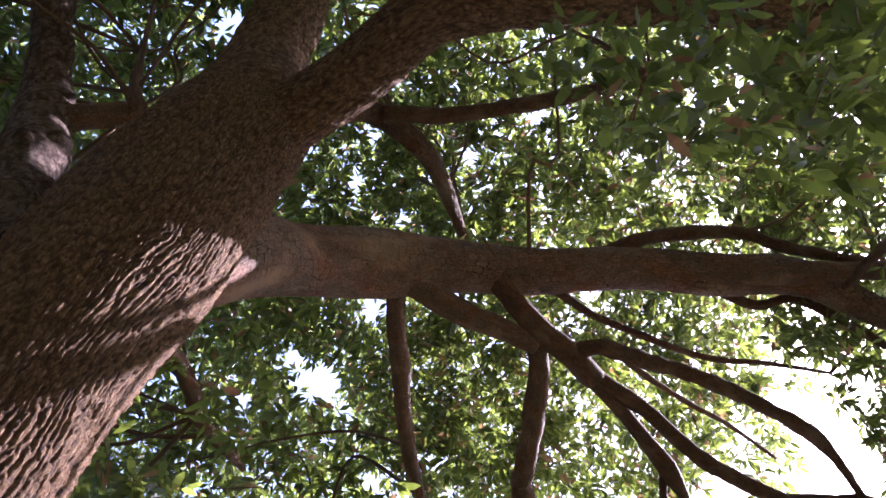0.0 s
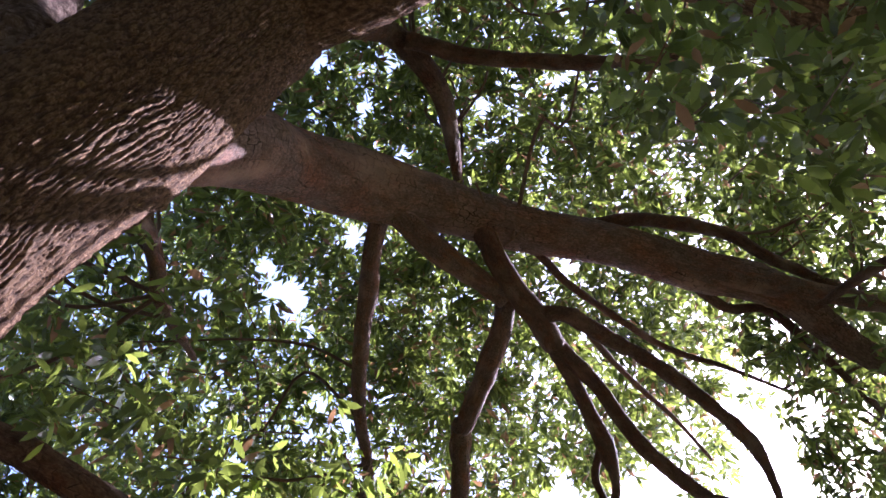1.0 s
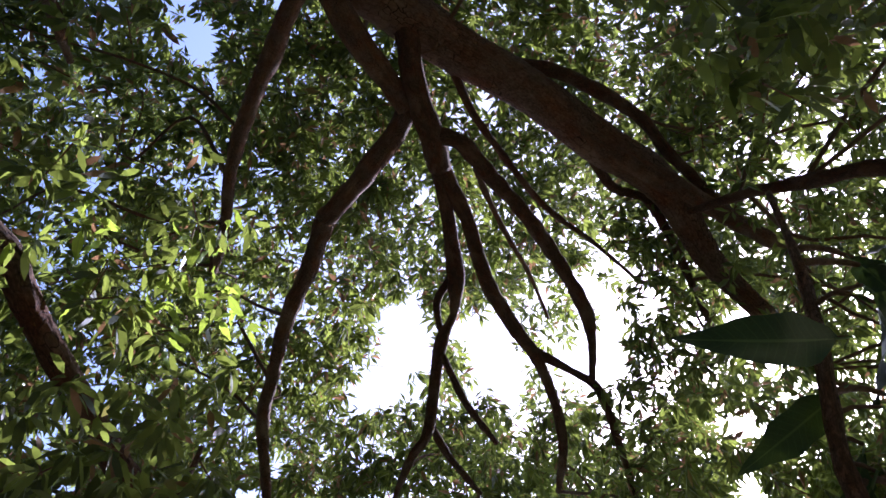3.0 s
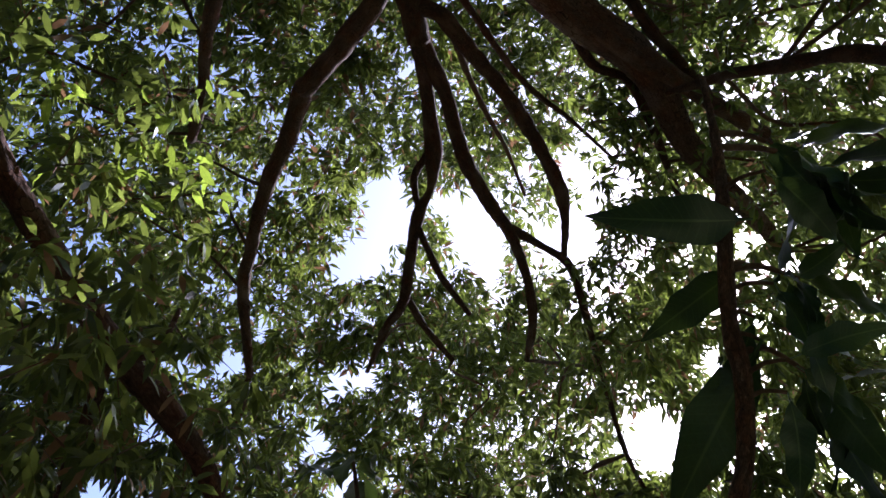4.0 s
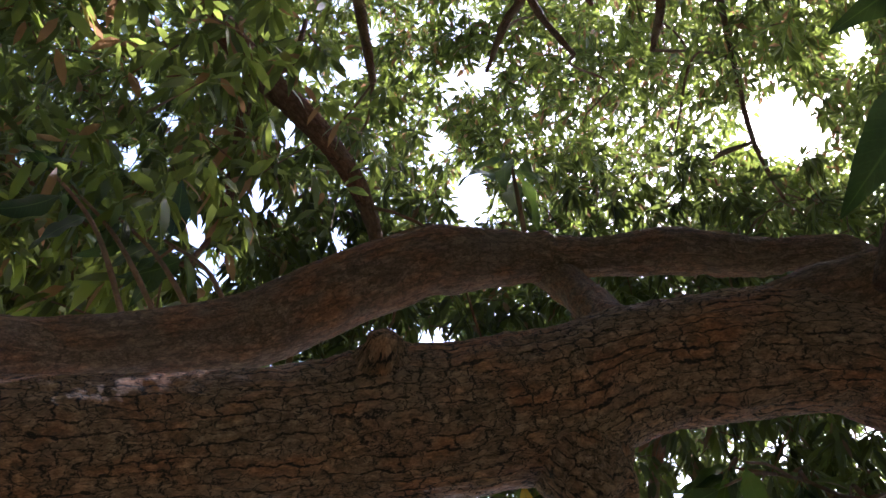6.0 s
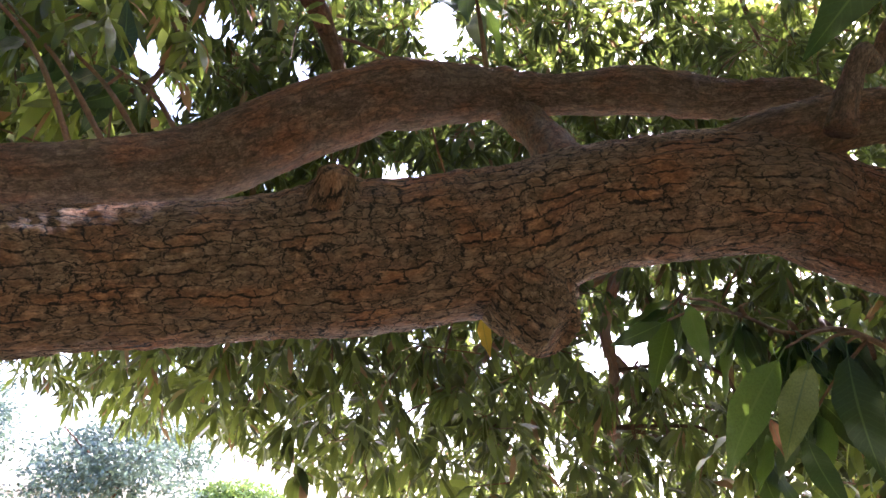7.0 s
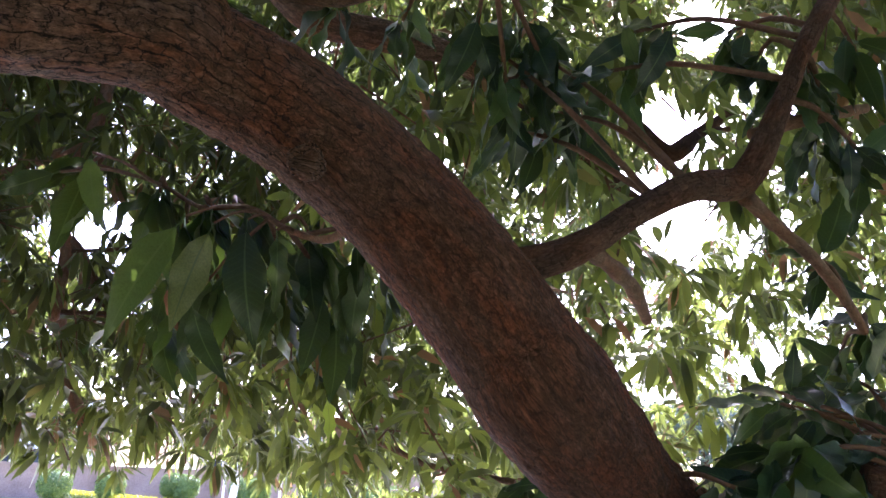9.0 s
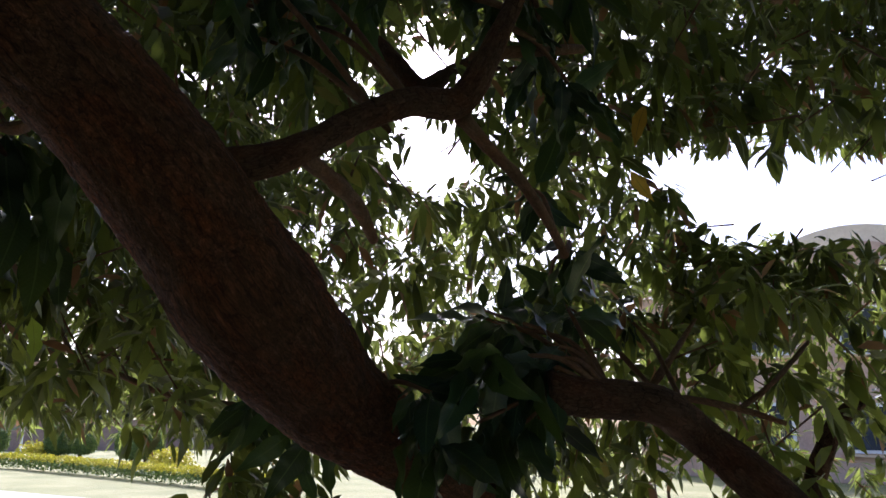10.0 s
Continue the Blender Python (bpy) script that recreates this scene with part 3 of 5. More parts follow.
BOUGHS['A'] = [(-1.025, -0.167, 4.363, 0.156), (-0.970, 0.064, 4.855, 0.159), (-0.826, 0.325, 5.235, 0.175), (-0.566, 0.651, 5.441, 0.144), (-0.275, 0.986, 5.501, 0.125), (0.100, 1.338, 5.557, 0.107), (0.400, 1.678, 5.569, 0.113), (0.704, 1.971, 5.517, 0.100), (0.902, 2.416, 5.363, 0.070), (1.183, 2.771, 5.178, 0.051), (1.374, 3.025, 5.117, 0.038)]
BOUGHS['A2'] = [(0.252, 1.519, 5.537, 0.071), (0.562, 1.812, 5.487, 0.065), (0.821, 2.022, 5.448, 0.058), (1.028, 2.194, 5.420, 0.052), (1.349, 2.491, 5.503, 0.038)]
BOUGHS['A3'] = [(-0.165, 1.091, 5.529, 0.050), (0.011, 1.184, 5.608, 0.045), (0.278, 1.292, 5.613, 0.039), (0.631, 1.606, 5.672, 0.036), (0.791, 1.871, 5.641, 0.033), (1.092, 2.272, 5.594, 0.024)]
BOUGHS['A4'] = [(0.336, 1.694, 5.568, 0.039), (0.443, 1.946, 5.565, 0.025), (0.616, 2.068, 5.598, 0.025), (0.717, 2.299, 5.581, 0.027), (0.803, 2.584, 5.521, 0.022), (0.955, 3.113, 5.501, 0.015)]
BOUGHS['B'] = [(-0.678, -0.373, 4.643, 0.134), (-0.400, -0.321, 4.640, 0.130), (-0.187, -0.281, 4.609, 0.128), (0.009, -0.263, 4.562, 0.125), (0.158, -0.235, 4.506, 0.119), (0.351, -0.110, 4.493, 0.107), (0.612, 0.125, 4.495, 0.101), (0.908, 0.412, 4.491, 0.095), (1.163, 0.671, 4.512, 0.089), (1.488, 0.971, 4.624, 0.076)]
BOUGHS['C'] = [(-0.704, -0.455, 4.730, 0.262), (-0.509, -0.626, 5.041, 0.185), (-0.321, -0.752, 5.342, 0.166), (-0.063, -0.943, 5.718, 0.158), (0.376, -1.266, 6.339, 0.130)]
BOUGHS['D'] = [(-0.801, -1.795, 5.472, 0.080), (-0.984, -1.581, 5.304, 0.091), (-1.151, -1.342, 5.132, 0.086), (-1.287, -1.131, 4.940, 0.109), (-1.374, -0.943, 4.631, 0.122), (-1.423, -0.770, 4.319, 0.121), (-1.434, -0.554, 4.022, 0.119)]
BOUGHS['D2'] = [(-1.308, -1.069, 4.897, 0.072), (-1.202, -0.992, 4.903, 0.062), (-1.109, -0.912, 4.955, 0.056), (-1.031, -0.870, 4.988, 0.049), (-0.993, -0.935, 5.035, 0.032), (-0.932, -1.165, 5.465, 0.014)]
BOUGHS['E1'] = [(-0.746, 0.450, 5.340, 0.056), (-0.917, 0.607, 5.336, 0.054), (-1.092, 0.819, 5.359, 0.049), (-1.207, 0.955, 5.348, 0.044), (-1.377, 1.174, 5.342, 0.044), (-1.533, 1.414, 5.376, 0.033), (-1.638, 1.655, 5.361, 0.032), (-1.767, 1.874, 5.330, 0.028), (-1.884, 1.990, 5.509, 0.013)]
BOUGHS['E2'] = [(-0.745, 0.513, 5.281, 0.067), (-0.724, 0.692, 5.308, 0.065), (-0.669, 0.881, 5.330, 0.060), (-0.592, 1.052, 5.350, 0.057), (-0.528, 1.238, 5.356, 0.052)]
BOUGHS['E4'] = [(-0.521, 1.220, 5.415, 0.053), (-0.596, 1.337, 5.367, 0.055), (-0.796, 1.506, 5.326, 0.055), (-1.025, 1.673, 5.260, 0.049), (-1.083, 1.721, 5.309, 0.054), (-1.219, 1.939, 5.228, 0.047), (-1.384, 2.153, 5.118, 0.041), (-1.549, 2.463, 4.985, 0.035), (-1.661, 2.695, 4.946, 0.034), (-1.747, 3.190, 4.767, 0.023)]
BOUGHS['E3'] = [(-0.434, 0.702, 5.468, 0.055), (-0.454, 0.909, 5.403, 0.061), (-0.465, 1.169, 5.363, 0.06), (-0.428, 1.428, 5.354, 0.064), (-0.433, 1.586, 5.378, 0.062)]
BOUGHS['E3a'] = [(-0.441, 1.557, 5.392, 0.050), (-0.452, 1.808, 5.402, 0.041), (-0.470, 2.048, 5.403, 0.046), (-0.487, 2.237, 5.361, 0.053), (-0.537, 2.417, 5.311, 0.022), (-0.635, 2.555, 5.270, 0.035), (-0.711, 2.749, 5.187, 0.032), (-0.818, 3.034, 5.077, 0.032), (-0.953, 3.199, 5.083, 0.026), (-1.145, 3.499, 5.029, 0.014)]
BOUGHS['E3l'] = [(-0.500, 2.211, 5.384, 0.025), (-0.609, 2.329, 5.350, 0.022), (-0.629, 2.431, 5.311, 0.020), (-0.621, 2.553, 5.273, 0.022)]
BOUGHS['E3d'] = [(-0.641, 2.615, 5.216, 0.021), (-0.608, 2.758, 5.184, 0.021), (-0.563, 2.917, 5.137, 0.023), (-0.452, 3.237, 5.154, 0.016)]
BOUGHS['E3e'] = [(-0.796, 3.028, 5.132, 0.025), (-0.733, 3.240, 5.102, 0.022), (-0.612, 3.559, 5.110, 0.016)]
BOUGHS['E3b'] = [(-0.430, 1.574, 5.387, 0.050), (-0.357, 1.890, 5.377, 0.045), (-0.336, 2.114, 5.328, 0.043), (-0.304, 2.298, 5.290, 0.043), (-0.220, 2.544, 5.266, 0.040), (-0.133, 2.754, 5.252, 0.033), (-0.075, 3.021, 5.181, 0.029), (-0.073, 3.278, 5.100, 0.029), (-0.151, 3.623, 5.103, 0.016)]
BOUGHS['E3c'] = [(-0.146, 2.720, 5.274, 0.028), (0.057, 2.904, 5.270, 0.025), (0.186, 3.036, 5.230, 0.025), (0.239, 3.295, 5.078, 0.022), (0.290, 3.634, 4.946, 0.017), (0.377, 4.110, 4.705, 0.016), (0.547, 4.497, 4.496, 0.011)]
BOUGHS['E5'] = [(-0.443, 1.401, 5.359, 0.049), (-0.307, 1.453, 5.335, 0.045), (-0.172, 1.697, 5.362, 0.041), (-0.044, 1.935, 5.374, 0.041), (0.097, 2.258, 5.324, 0.040), (0.184, 2.539, 5.272, 0.040), (0.185, 2.750, 5.253, 0.025), (0.153, 2.956, 5.229, 0.019)]
BOUGHS['E6'] = [(-0.281, 1.068, 5.495, 0.026), (-0.228, 1.325, 5.485, 0.021), (-0.135, 1.569, 5.518, 0.020), (0.059, 1.982, 5.572, 0.019), (0.297, 2.290, 5.637, 0.015), (0.526, 2.646, 5.764, 0.010)]
BOUGHS['E7'] = [(-0.259, 1.558, 5.356, 0.020), (-0.227, 1.808, 5.422, 0.017), (-0.167, 2.108, 5.510, 0.016), (-0.093, 2.393, 5.592, 0.013), (-0.029, 2.794, 5.706, 0.010)]
BOUGHS['TW'] = [(-0.350, 0.646, 5.408, 0.007), (-0.380, 0.827, 5.379, 0.007), (-0.406, 1.003, 5.364, 0.007), (-0.442, 1.168, 5.405, 0.009)]
BOUGHS['TW2'] = [(-0.396, 0.987, 5.369, 0.006), (-0.342, 0.981, 5.355, 0.004), (-0.273, 0.962, 5.344, 0.003)]
BOUGHS['R'] = [(1.455, 1.568, 4.306, 0.035), (1.313, 1.600, 4.480, 0.035), (1.148, 1.724, 4.723, 0.031), (0.977, 1.837, 4.954, 0.026), (0.774, 2.027, 5.253, 0.017)]
BOUGHS['FF'] = [(-0.528, -0.370, 5.480, 0.070), (-0.386, -0.263, 6.005, 0.073), (-0.314, -0.025, 6.118, 0.069), (-0.312, 0.210, 6.214, 0.061), (-0.390, 0.443, 6.395, 0.049), (-0.532, 0.762, 6.649, 0.030)]
BOUGHS['F2'] = [(-0.312, -0.158, 6.015, 0.051), (-0.091, 0.073, 6.024, 0.045), (0.168, 0.263, 6.011, 0.045), (0.482, 0.475, 5.966, 0.041), (0.889, 0.687, 5.868, 0.037), (1.258, 0.812, 5.854, 0.033), (1.494, 0.914, 5.863, 0.027), (1.949, 1.148, 5.954, 0.019)]
BOUGHS['SM'] = [(-1.529, -0.121, 4.593, 0.041), (-1.624, 0.019, 4.772, 0.041), (-1.703, 0.140, 4.842, 0.040), (-1.808, 0.270, 4.894, 0.036), (-1.867, 0.397, 4.964, 0.029), (-2.008, 0.645, 5.196, 0.017)]
BOUGHS['L'] = [(-2.106, 0.195, 3.746, 0.046), (-2.006, 0.345, 3.821, 0.055), (-1.733, 0.959, 3.806, 0.052), (-1.696, 1.151, 3.761, 0.050), (-1.684, 1.350, 3.743, 0.048), (-1.487, 1.849, 3.531, 0.051), (-1.392, 2.073, 3.475, 0.048), (-1.320, 2.321, 3.426, 0.044), (-1.291, 2.544, 3.347, 0.036), (-1.305, 2.721, 3.283, 0.029), (-1.341, 2.953, 3.270, 0.021)]
BOUGHS['L2'] = [(-1.494, 1.830, 3.542, 0.022), (-1.433, 1.899, 3.529, 0.018), (-1.376, 1.937, 3.611, 0.015), (-1.394, 1.965, 3.865, 0.009)]
BOUGHS['L3'] = [(-1.463, 1.812, 3.510, 0.027), (-1.522, 1.920, 3.368, 0.023), (-1.613, 2.060, 3.227, 0.019), (-1.590, 2.042, 3.149, 0.022), (-1.655, 2.143, 3.056, 0.016), (-1.872, 2.266, 2.944, 0.010)]
BOUGHS['M'] = [(-0.758, 0.704, 1.676, 0.084), (-0.717, 0.765, 1.700, 0.087), (-0.595, 0.885, 1.747, 0.089), (-0.464, 0.984, 1.796, 0.093), (-0.370, 1.033, 1.822, 0.098), (-0.268, 1.072, 1.850, 0.099), (-0.162, 1.106, 1.885, 0.096), (-0.053, 1.122, 1.931, 0.086), (0.148, 1.164, 1.965, 0.085), (0.230, 1.211, 1.953, 0.079), (0.338, 1.238, 1.921, 0.082), (0.431, 1.242, 1.870, 0.084), (0.522, 1.252, 1.803, 0.086), (0.610, 1.255, 1.721, 0.091), (0.683, 1.263, 1.640, 0.094), (0.750, 1.268, 1.567, 0.098), (0.912, 1.344, 1.453, 0.084), (1.046, 1.384, 1.390, 0.070), (1.159, 1.415, 1.336, 0.064), (1.330, 1.504, 1.253, 0.060)]
BOUGHS['N'] = [(1.222, 1.206, 1.473, 0.035), (1.267, 1.188, 1.466, 0.031), (1.321, 1.171, 1.464, 0.03), (1.374, 1.152, 1.461, 0.032), (1.418, 1.124, 1.447, 0.033), (1.504, 1.13, 1.411, 0.036), (1.534, 1.087, 1.366, 0.039), (1.562, 1.041, 1.32, 0.041), (1.638, 0.998, 1.249, 0.039)]
BOUGHS['K'] = [(-1.036, 0.713, 1.803, 0.041), (-0.972, 0.865, 1.884, 0.048), (-0.919, 0.985, 1.938, 0.05), (-0.837, 1.106, 2.004, 0.057), (-0.748, 1.208, 2.072, 0.068), (-0.625, 1.271, 2.167, 0.072), (-0.483, 1.32, 2.248, 0.065), (-0.336, 1.384, 2.287, 0.055), (-0.183, 1.441, 2.308, 0.042), (-0.027, 1.487, 2.334, 0.049), (0.127, 1.533, 2.333, 0.037), (0.277, 1.554, 2.344, 0.028), (0.417, 1.713, 2.359, 0.03), (0.574, 1.735, 2.366, 0.033), (0.723, 1.748, 2.368, 0.028), (0.92, 1.853, 2.368, 0.018)]
BOUGHS['K2'] = [(-0.3, 1.466, 2.319, 0.04), (-0.238, 1.423, 2.25, 0.037), (-0.179, 1.343, 2.16, 0.035), (-0.115, 1.22, 2.03, 0.04), (-0.08, 1.16, 1.94, 0.035)]
BOUGHS['S'] = [(0.217, 1.031, 1.977, 0.020), (0.230, 1.029, 2.033, 0.015), (0.246, 1.022, 2.075, 0.013), (0.271, 1.076, 2.097, 0.014), (0.309, 1.046, 2.179, 0.013), (0.328, 1.006, 2.270, 0.013), (0.328, 0.967, 2.341, 0.012), (0.344, 0.876, 2.445, 0.011), (0.366, 0.833, 2.571, 0.008), (0.387, 0.799, 2.764, 0.005)]
BOUGHS['KN1'] = [(-0.385, 1.06, 1.84, 0.07), (-0.373, 1.0, 1.862, 0.052), (-0.365, 0.962, 1.877, 0.038), (-0.36, 0.945, 1.886, 0.028), (-0.356, 0.935, 1.898, 0.022), (-0.354, 0.932, 1.905, 0.012), (-0.353, 0.93, 1.908, 0.003)]
BOUGHS['KN2'] = [(-0.187, 1.147, 1.865, 0.093), (-0.146, 1.106, 1.799, 0.063), (-0.123, 1.091, 1.765, 0.042), (-0.110, 1.080, 1.746, 0.029), (-0.105, 1.079, 1.742, 0.014)]
BOUGHS['KN3'] = [(0.382, 1.227, 1.853, 0.030), (0.366, 1.177, 1.822, 0.021), (0.361, 1.164, 1.815, 0.016), (0.362, 1.171, 1.817, 0.005)]
BOUGHS['X'] = [(0.508, 1.275, 1.813, 0.009), (0.482, 1.399, 1.827, 0.007), (0.463, 1.560, 1.842, 0.007), (0.415, 1.711, 1.898, 0.006), (0.341, 1.778, 1.952, 0.005), (0.253, 1.864, 1.966, 0.005), (0.165, 1.902, 2.016, 0.004), (0.039, 1.937, 2.050, 0.003)]
BOUGHS['T'] = [(-0.02, 1.15, 1.91, 0.03), (0.08, 1.14, 1.975, 0.042), (0.138, 1.13, 2.011, 0.041), (0.214, 1.128, 2.036, 0.037), (0.294, 1.145, 2.06, 0.034), (0.385, 1.161, 2.075, 0.03), (0.488, 1.17, 2.136, 0.025), (0.627, 1.223, 2.244, 0.022)]
BOUGHS['Q'] = [(0.678, 1.258, 1.743, 0.028), (0.737, 1.225, 1.763, 0.025), (0.795, 1.206, 1.795, 0.020), (0.863, 1.193, 1.846, 0.021), (0.932, 1.179, 1.886, 0.023), (1.024, 1.178, 1.906, 0.025), (1.050, 1.154, 1.962, 0.020), (1.081, 1.138, 2.037, 0.017), (1.106, 1.128, 2.106, 0.016), (1.153, 1.133, 2.181, 0.016), (1.253, 1.144, 2.335, 0.013)]
BOUGHS['Q2'] = [(1.034, 1.180, 1.885, 0.013), (1.116, 1.216, 1.863, 0.011), (1.192, 1.230, 1.830, 0.010), (1.262, 1.248, 1.786, 0.009), (1.369, 1.301, 1.730, 0.007)]
BOUGHS['Q3'] = [(0.802, 1.251, 1.791, 0.013), (0.901, 1.338, 1.790, 0.014), (0.980, 1.413, 1.783, 0.014), (1.086, 1.534, 1.760, 0.010)]
BOUGHS['Q4'] = [(1.052, 1.178, 1.991, 0.011), (1.191, 1.190, 2.053, 0.011), (1.344, 1.225, 2.116, 0.010)]
BOUGHS['U'] = [(1.169, 2.130, 2.435, 0.023), (1.304, 2.111, 2.329, 0.026), (1.431, 2.083, 2.220, 0.021)]
BOUGHS['U2'] = [(1.373, 2.193, 2.579, 0.023), (1.492, 2.163, 2.503, 0.026), (1.583, 2.140, 2.430, 0.031), (1.700, 2.138, 2.523, 0.021), (1.881, 2.192, 2.662, 0.013)]
BOUGHS['V'] = [(-0.157, 3.413, 3.210, 0.03), (-0.175, 3.484, 2.820, 0.028), (-0.258, 3.509, 2.434, 0.026), (-0.221, 3.557, 2.246, 0.025), (-0.229, 3.603, 2.014, 0.024), (-0.244, 3.750, 2.030, 0.023)]
BOUGHS['V2'] = [(-0.217, 3.548, 2.294, 0.024), (-0.161, 3.616, 2.237, 0.020), (-0.121, 3.794, 2.125, 0.015)]
BOUGHS['V3'] = [(-0.206, 3.482, 2.685, 0.020), (-0.705, 3.656, 2.413, 0.021), (-0.980, 3.753, 2.157, 0.024), (-0.870, 3.806, 2.013, 0.027), (-0.731, 3.951, 1.937, 0.019)]
BOUGHS['V4'] = [(-0.238, 3.624, 2.159, 0.022), (-0.200, 3.878, 1.870, 0.024), (-0.120, 3.902, 1.672, 0.028), (-0.047, 4.011, 1.529, 0.018)]
BOUGHS['W'] = [(2.484, 1.348, 1.503, 0.023), (2.450, 1.414, 1.413, 0.026), (2.421, 1.456, 1.279, 0.029), (2.146, 1.307, 1.160, 0.026), (1.685, 0.985, 1.140, 0.018)]
BOUGHS['W2'] = [(1.580, 1.425, 1.475, 0.008), (1.762, 1.367, 1.481, 0.008), (1.878, 1.295, 1.460, 0.008), (1.969, 1.247, 1.432, 0.006)]
BOUGHS['W3'] = [(1.878, 1.295, 1.462, 0.007), (1.958, 1.260, 1.523, 0.006), (2.163, 1.293, 1.627, 0.005)]
BOUGHS['W4'] = [(1.717, 1.422, 1.480, 0.009), (1.785, 1.412, 1.557, 0.008), (1.936, 1.445, 1.675, 0.005)]
BOUGHS['W5'] = [(1.237, 2.481, 1.451, 0.010), (1.075, 2.752, 1.487, 0.010), (0.958, 2.887, 1.546, 0.009), (0.848, 3.011, 1.600, 0.008), (0.798, 3.113, 1.719, 0.006)]

BOUGHS["M"][:0] = [(-1.5, 0.2, 1.42, 0.15), (-1.15, 0.42, 1.56, 0.105), (-0.95, 0.56, 1.62, 0.088)]
BOUGHS["K"][:0] = [(-1.45, 0.3, 1.62, 0.09), (-1.2, 0.5, 1.73, 0.06)]
BOUGHS["A"][:1] = [(-1.075, -0.2, 4.1, 0.165), (-1.0, -0.115, 4.44, 0.178)]
BOUGHS["L"][:0] = [(-1.45, -0.1, 3.0, 0.09), (-1.75, 0.12, 3.4, 0.065)]
BOUGHS["SM"][:0] = [(-1.15, -0.3, 4.1, 0.06), (-1.4, -0.15, 4.35, 0.05)]
BOUGHS["FF"][:0] = [(-0.55, -0.55, 4.95, 0.09)]
for key in ("U", "U2"):
    BOUGHS[key][:0] = [(*BOUGHS["K"][-3 if key == "U2" else -2][:3], 0.02)]
BOUGHS["C"][:0] = [(-0.9, -0.39, 4.3, 0.2)]
NOTES = {"A": "long main limb with smooth grey-brown bark", "B": "thick dark limb bending overhead", "C": "upright leader above the fork",
         "D": "old limb with swollen pale scars", "K": "slimmer arching limb behind the low one", "Q": "dark crooked side branch"}
bough_obs = {}
for key, points in BOUGHS.items():
    big = max(p[3] for p in points)
    seed = 11 + 7 * len(bough_obs)
    if key == "M":
        verts, faces, bark = tube(points, 0.0042, 130, seed, 0.045, (0.031, 0.0155, 0.0042),
                                  [(0.369, 1.16, 1.81, 0.026, 0.02), (0.78, 1.25, 1.6, 0.06, 0.018), (0.05, 1.1, 1.86, 0.05, 0.012), (-0.37, 0.98, 1.88, 0.07, 0.018), (0.62, 1.17, 1.66, 0.05, 0.008)], (0, 0.5, 1.0), flaky=True, front=0.45)
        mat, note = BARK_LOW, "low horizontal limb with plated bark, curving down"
    elif key[:2] == "KN":
        verts, faces, bark = tube(points, 0.003, 90, seed, 0.2, (0.026, 0.014, 0.006), [(-0.112, 1.076, 1.755, 0.045, 0.014), (-0.112, 1.076, 1.755, 0.02, -0.035)] if key == "KN2" else (), flaky=True, solid=True)
        mat, note = BARK_LOW, "rough knot of bark on the low bough"
    elif key == "K":
        verts, faces, bark = tube(points, 0.006, 72, seed, 0.09, (0.036, 0.017, 0.002), seam=(0, 0.5, 1.0), flaky=True, front=0.3)
        mat, note = BARK_LIMB, NOTES[key]
    elif big > 0.075:
        verts, faces, bark = tube(points, 0.009, 96 if key in "BC" else 56, seed, 0.15 if key == "D" else 0.07, (0.07, 0.022, 0.01) if key in "BC" else (0.06, 0.03, 0.005),
                                  [(-0.85, 0.58, 5.45, 0.12, 0.03), (-0.4, 0.95, 5.6, 0.1, 0.03)] if key == "A" else [(p[0] + 0.8 * p[3], p[1] + (0.5 - k % 2) * p[3], p[2] - 0.3 * p[3], 0.07 + 0.02 * (k % 3), 0.035) for k, p in enumerate(spline(points, 0.16)[0])] if key == "D" else (), ridged=key in "BC")
        mat, note = BARK_TRUNK if key in "BC" else BARK_SCAR if key == "D" else BARK_MAIN if key == "A" else BARK_HIGH, NOTES.get(key, "")
    else:
        verts, faces, bark = tube(points, 0.02 if big > 0.02 else 0.012, 28 if key in ("K2", "N", "Q", "T") else 14 if big > 0.03 else 10, seed, 0.16, (0.026, 0.0125, 0.0012), flaky=key in ("K2", "S", "T"))
        mat, note = BARK_LIMB if key in ("K2", "S", "T") else BARK_PALE if key[0] == "V" else BARK_MAIN if key in ("A2", "D2", "E1", "E2", "E4", "FF", "SM") else BARK_HIGH if big > 0.02 else BARK_TWIG, NOTES.get(key, "")
    bough_obs[key] = link_mesh("knot" if key[:2] == "KN" else "bough" if big > 0.03 else "branch", verts, faces, mat, tree, note, attributes=bark)

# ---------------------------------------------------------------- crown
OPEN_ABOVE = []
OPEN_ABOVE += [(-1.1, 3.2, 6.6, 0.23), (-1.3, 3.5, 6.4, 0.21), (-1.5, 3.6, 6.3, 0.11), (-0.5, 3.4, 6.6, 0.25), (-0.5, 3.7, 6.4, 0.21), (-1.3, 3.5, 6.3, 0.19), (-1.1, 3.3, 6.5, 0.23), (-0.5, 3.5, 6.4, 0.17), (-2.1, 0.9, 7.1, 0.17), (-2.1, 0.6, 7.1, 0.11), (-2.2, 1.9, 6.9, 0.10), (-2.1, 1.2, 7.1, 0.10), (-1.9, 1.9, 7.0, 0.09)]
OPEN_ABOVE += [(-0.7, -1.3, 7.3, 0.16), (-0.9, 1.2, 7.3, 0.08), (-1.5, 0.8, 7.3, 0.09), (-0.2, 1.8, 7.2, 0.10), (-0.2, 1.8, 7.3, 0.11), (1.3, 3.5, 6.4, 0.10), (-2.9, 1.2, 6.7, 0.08)]
